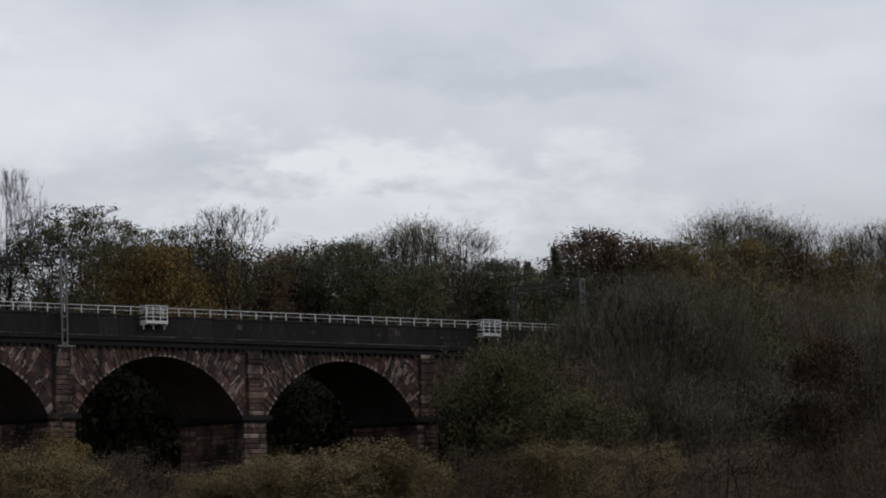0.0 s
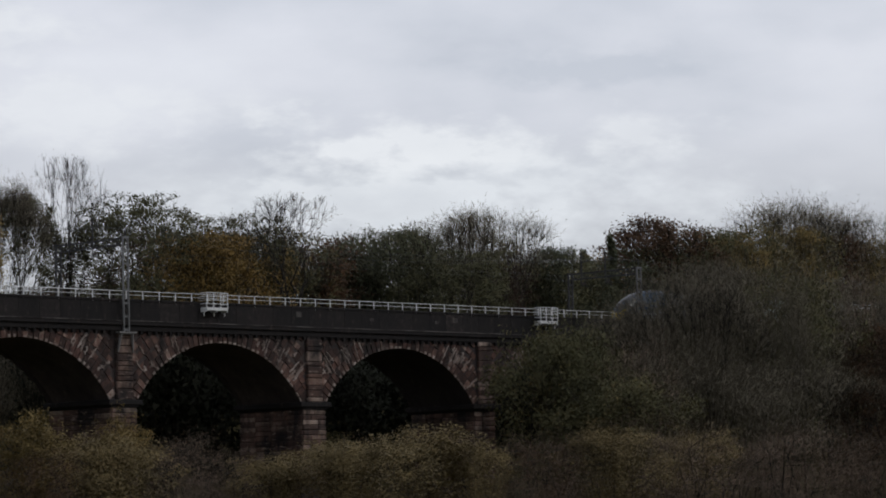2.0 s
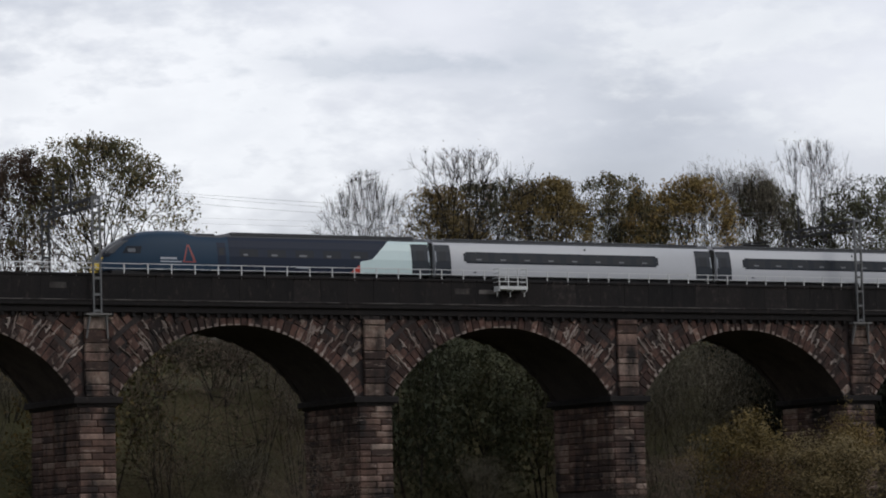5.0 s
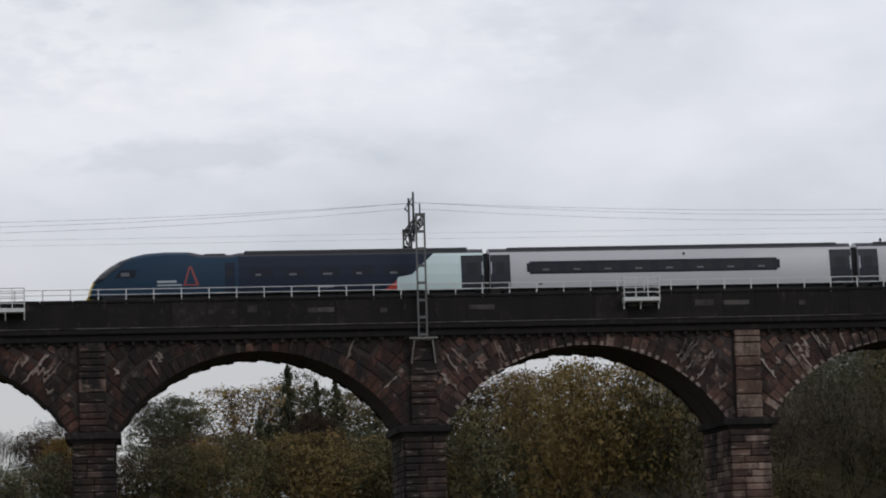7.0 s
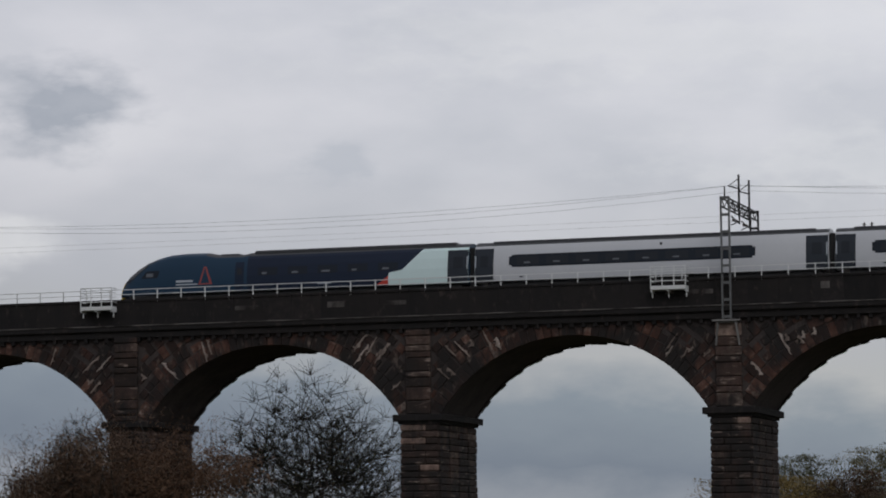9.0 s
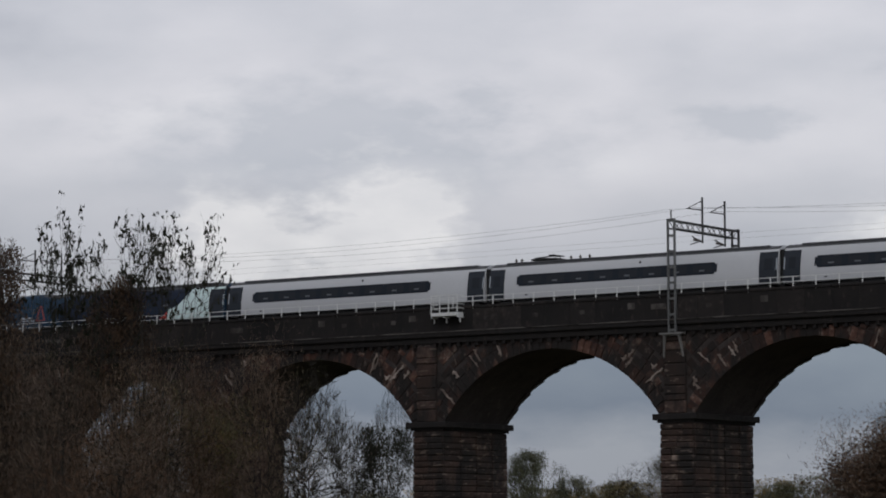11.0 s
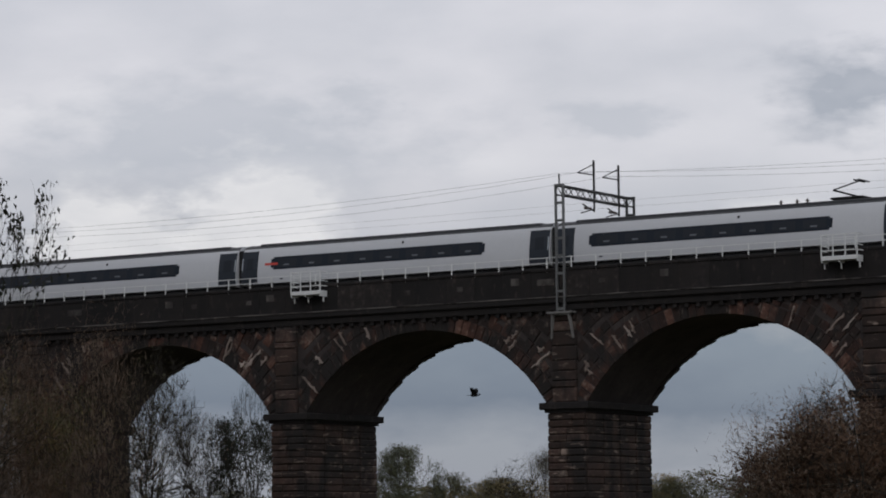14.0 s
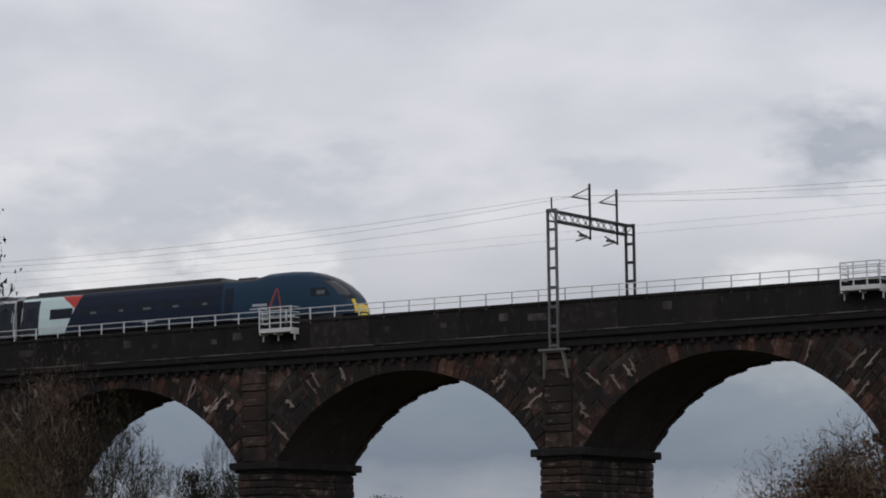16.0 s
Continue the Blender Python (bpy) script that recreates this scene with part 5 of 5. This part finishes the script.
wood([
    ("dense", -192.4, 140, 16.5, 3.7),
    ("scrubolive", -185.6, 140, 15.8, 3.7),
    ("dense", -177.5, 140, 16.7, 3.7),
    ("scrubgreen", -170.6, 140, 19.3, 4.9),
    ("dense", -162.0, 140, 18.4, 4.3),
    ("scrubrust", -154.6, 138, 19.5, 3.0),
    ("scrubrust", -192.4, 120, 12.3, 3.5),
    ("scrubolive", -174.8, 120, 12.9, 4.6),
    ("amber", -160.3, 120, 11.9, 4.6),
], broad=1.7)
# round the western arches
wood([
    ("twiggy", -228.2, 16, 16.8, 7.7),
    ("twiggy", -227.0, 20, 14.6, 7.0),
    ("brownbush", -228.5, 17, 11.8, 7.2),
    ("twiggy", -248.2, 20, 13.4, 2.6),
    ("redbush", -229.9, -14, 12.0, 6.6),
    ("twiggy", -233.6, -10, 12.1, 2.6),
    ("bare", -304.0, 18, 15.8, 4.4),
    ("evergreen", -302.7, 30, 12.9, 2.7),
    ("green", -294.3, 40, 10.8, 2.5),
    ("dense", -309.8, 90, 12.0, 2.4),
    ("dark", -381.4, 200, 12.5, 5.0),
    ("bare", -309.0, 40, 16.8, 2.6),
    ("dark", -389.9, 200, 13.3, 3.3),
    ("twiggy", -314.0, 90, 11.7, 3.0),
    ("dark", -356.0, 200, 11.7, 4.0),
    ("dark", -368.9, 200, 10.1, 4.9),
    ("bare", -301.2, 22, 13.2, 2.8),
    ("brownbush", -300.8, -14, 18.9, 5.5),
], broad=1.15)
wood([
    ("redbush", -292.6, -12, 16.8, 5.0),
    ("brownbush", -290.5, -10, 17.2, 3.7),
    ("redbush", -290.6, -22, 12.3, 6.4),
    ("brownbush", -289.5, -20, 11.3, 5.1),
    ("sparse", -299.1, -18, 28.7, 4.6),
    ("sparse", -291.0, -16, 27.0, 4.4),
    ("rust", -303.0, -18, 24.7, 4.2),
    ("rust", -296.1, -15, 22.4, 3.3),
    ("brownbush", -309.4, -16, 21.7, 5.2),
    ("twiggy", -234.5, -10, 11.8, 2.0),
], broad=1.15)
# thickets before the viaduct
wood([
    ("olivebush", -10.2, -32, 6.3, 3.7),
    ("olivebush", -6.5, -36, 7.3, 4.6),
    ("olivebush", 5.3, -32, 8.3, 4.8),
    ("olivebush", 8.5, -34, 7.1, 2.6),
    ("brownbush", 19.8, -30, 8.0, 4.1),
    ("olivebush", 25.8, -32, 8.8, 3.7),
    ("brownbush", 33.2, -34, 8.1, 5.6),
    ("brownbush", 46.4, -34, 8.3, 6.3),
    ("brownbush", 64.0, -30, 9.1, 6.2),
    ("redbush", 75.2, -28, 10.5, 6.4),
    ("darkbush", 40.9, -9, 18.3, 4.4),
    ("darkbush", 43.0, -12, 18.9, 4.6),
    ("dense", 52.0, -10, 20.6, 4.7),
    ("dense", 55.6, -14, 23.0, 6.3),
    ("densegrey", 62.5, -9, 24.6, 4.8),
    ("dense", 67.5, -8, 25.2, 4.6),
    ("densegrey", 66.2, -14, 25.7, 7.6),
    ("densegrey", 76.4, -16, 23.1, 7.7),
], broad=1.2)
wood([
    ("rust", 74.8, -24, 18.2, 5.9),
    ("dense", 89.0, -18, 21.2, 7.3),
    ("darkbush", 42.4, -18, 13.7, 5.5),
    ("densegrey", 53.1, -20, 14.8, 7.2),
    ("dense", 63.6, -22, 14.9, 7.4),
    ("amberbush", -24.9, -20, 9.4, 4.2),
    ("amberbush", -13.2, -16, 10.1, 2.4),
    ("brownbush", -8.2, -18, 8.4, 3.6),
    ("brownbush", -32.2, -22, 7.2, 2.9),
    ("olivebush", -21.9, -26, 5.8, 3.7),
    ("brownbush", -64.0, -34, 7.5, 3.0),
    ("brownbush", -66.3, -32, 5.6, 3.3),
], broad=1.2)
# undergrowth that closes the slope behind the arches and under the crowns
scrub(11, ("densegrey", "scrubdark", "densegrey", "scrubolive", "brownbush", "densegrey"), (-116, -32), (27, 39), lambda x: 17.5 + 2.5 * smooth(-90, -60, x), 5.6, 4.8, 6.6)
scrub(23, ("scrubdark", "scrubgreen", "densegrey", "scrubgreen"), (-100, 20), (47, 52, 68), lambda x: 18.0 + 5.0 * smooth(-98, -74, x), 5.4, 5.0, 6.6)
scrub(22, ("scrubgreen", "densegrey", "scrubdark"), (-34, 8), (22, 36), lambda x: 19.0, 6.0, 4.8, 6.4)
# leaf colour near black here, standing in for shade behind the eastern arches
scrub(21, ("scrubivy",), (8, 130), (22, 36), lambda x: 19.5, 6.0, 4.8, 6.4)
scrub(12, ("scrubdark", "scrubgreen", "scrubdark", "scrubrust", "scrubolive"), (-17, 215), (53, 61), lambda x: 25.0 + 8.0 * smooth(36, 56, x) + 4.5 * smooth(118, 150, x), 6.5, 5.0, 7.0)
scrub(20, ("brownbush", "densegrey", "redbush", "scrubdark"), (-118, 50), (21,), lambda x: 9.0, 8.5, 4.4, 5.6)
# undergrowth of the far hill
scrub(13, ("scrubdark", "scrubolive", "scrubrust", "scrubgreen", "scrubdark"), (-212, -90), (92, 118), lambda x: 8.8 + 8.0 * smooth(-205, -120, x), 6.0, 4.8, 6.5)
# distant tree line to the west
scrub(19, ("scrubdark", "scrubolive", "scrubdark"), (-450, -338), (205,), lambda x: 11.6, 7.0, 5.0, 7.0)
# thicket over the eastern abutment
scrub(14, ("densegrey", "brownbush", "densegrey", "darkbush"), (42, 125), (-10, -19), lambda x: 17.5 + 7.4 * smooth(46, 70, x), 5.6, 4.4, 6.2)
scrub(15, ("brownbush", "olivebush", "redbush", "brownbush"), (-45, 95), (-29,), lambda x: 7.0 + 1.5 * smooth(0, 60, x), 6.5, 3.4, 5.0)
# thicket over the western end
scrub(16, ("brownbush", "redbush", "brownbush"), (-330, -290), (-10, -19), lambda x: 16.5 + 4.0 * smooth(-290, -312, -abs(x)) - 3.0 * smooth(-292, -280, x), 6.0, 3.6, 5.2)
scrub(18, ("brownbush", "redbush"), (-332, -289), (-13, -19), lambda x: 9.5, 6.5, 4.0, 5.2)
wood([
    ("redbush", -235.2, -13, 10.4, 5.0),
    ("redbush", -224.8, -13, 11.0, 5.0),
    ("russetbush", -230.0, -12, 10.6, 5.8),
    ("russetbush", -225.2, -12, 9.8, 4.8),
    ("russetbush", -235.4, -12, 8.8, 4.4),
    ("brownbush", -232.4, -15, 10.8, 5.6),
    ("redbush", -231.0, -11, 11.4, 6.2),
    ("brownbush", -282.0, -14, 18.0, 4.2),
    ("brownbush", -291.4, -16, 16.2, 5.0),
    ("darkbush", -297.5, -9, 15.5, 5.2),
    ("darkbush", -290.5, -9, 13.5, 3.8),
    ("redbush", -299.2, -12, 17.2, 5.5),
    ("brownbush", -295.5, -21, 14.5, 5.5),
    ("brownbush", -287.0, -19, 14.0, 4.6),
    ("brownbush", -304.5, -17, 17.5, 5.2),
    ("twiggy", -279.4, -12, 16.4, 3.8),
    ("redbush", -287.8, -14, 16.7, 3.3),
    ("redbush", -284.2, -12, 16.6, 2.5),
])


# ---- a crow that flies past the arches ----
FEATHER = plain("black_feathers", (0.010, 0.010, 0.011), 0.95, 0, 0.1, 3.0, 0.1)


def build_crow():
    c = tagged(empty("crow"), "black crow flying with flapping wings", "bird")
    bm = bmesh.new()
    bmesh.ops.create_uvsphere(bm, u_segments=10, v_segments=7, radius=1, matrix=Matrix.Diagonal((0.24, 0.075, 0.075, 1)))
    bmesh.ops.create_uvsphere(bm, u_segments=8, v_segments=6, radius=0.055, matrix=Matrix.Translation((0.26, 0, 0.03)))
    part("body", bm, FEATHER, c)
    part("beak", rod(bmesh.new(), (0.30, 0, 0.03), (0.37, 0, 0.02), 0.02, 0.004), FEATHER, c)
    tail = bmesh.new()
    vs = [tail.verts.new(p) for p in ((-0.18, 0.03, 0.0), (-0.18, -0.03, 0.0), (-0.42, -0.09, 0.0), (-0.42, 0.09, 0.0), (-0.18, 0.0, 0.02), (-0.42, 0.0, 0.012))]
    for f in ((0, 1, 2, 3), (0, 3, 5, 4), (1, 4, 5, 2), (0, 4, 1), (3, 2, 5)):
        tail.faces.new([vs[k] for k in f])
    part("tail", tail, FEATHER, c)
    wings = []
    for s in (-1, 1):
        bm = bmesh.new()
        edge = [(0.12, 0.0), (0.16, 0.22), (0.05, 0.46), (-0.06, 0.52), (-0.12, 0.44), (-0.14, 0.22), (-0.12, 0.0)]
        top = [bm.verts.new((x, s * y, 0.012 if 0 < y < 0.5 else 0.004)) for x, y in edge]
        low = [bm.verts.new((x, s * y, -0.008)) for x, y in edge]
        bm.faces.new(top)
        bm.faces.new(low[::-1])
        for k in range(len(edge)):
            n = (k + 1) % len(edge)
            bm.faces.new((top[k], low[k], low[n], top[n]))
        bmesh.ops.recalc_face_normals(bm, faces=bm.faces)
        wings.append((part("wing", bm, FEATHER, c), s))
    return c, wings


crow, crow_wings = build_crow()
crow.scale = (1.25, 1.25, 1.25)


# ---- what moves ----
SLIP = {3.0: 0.2, 3.5: 0.1, 4.0: 0.45, 4.5: 0.2, 5.0: 0.5, 5.5: 0.3, 7.0: -0.1, 7.5: -0.25, 8.0: 0.2, 9.0: 0.15, 10.0: 0.15, 15.5: 0.1, 16.0: 0.25}


def nose_x(t):
    return 148.55 - 41.958 * t - 0.0929 * t * t + SLIP.get(round(t, 1), 0.0)


def motions():
    times = [0.5 * k for k in range(33)]
    for car, back, turned in TRAIN:
        walk(car, [(t, pose(nose_x(t) + back, 2.75, RAIL_TOP, 0, 0, 180 if turned else 0)) for t in times])
    beats = [0.0, 12.0] + [12.4 + 0.1 * k for k in range(37)]
    walk(crow, [(t, pose(-284.8 + 24.6 * (t - 13.0) - 0.6 * (t - 13.0) ** 2 if t > 12.3 else -302.5 + 24.6 * (t - 12.3), -4, 11.75 + 0.2 * math.sin(3.3 * (t - 13.5)), 0, 0, 12)) for t in beats if t <= 16.0])
    for wing, s in crow_wings:
        walk(wing, [(t, pose(0, 0, 0.03, s * (8 - 34 * math.cos(2 * math.pi * 2.6 * (t - 13.8))), 0, 0)) for t in beats if t <= 16.0])


motions()
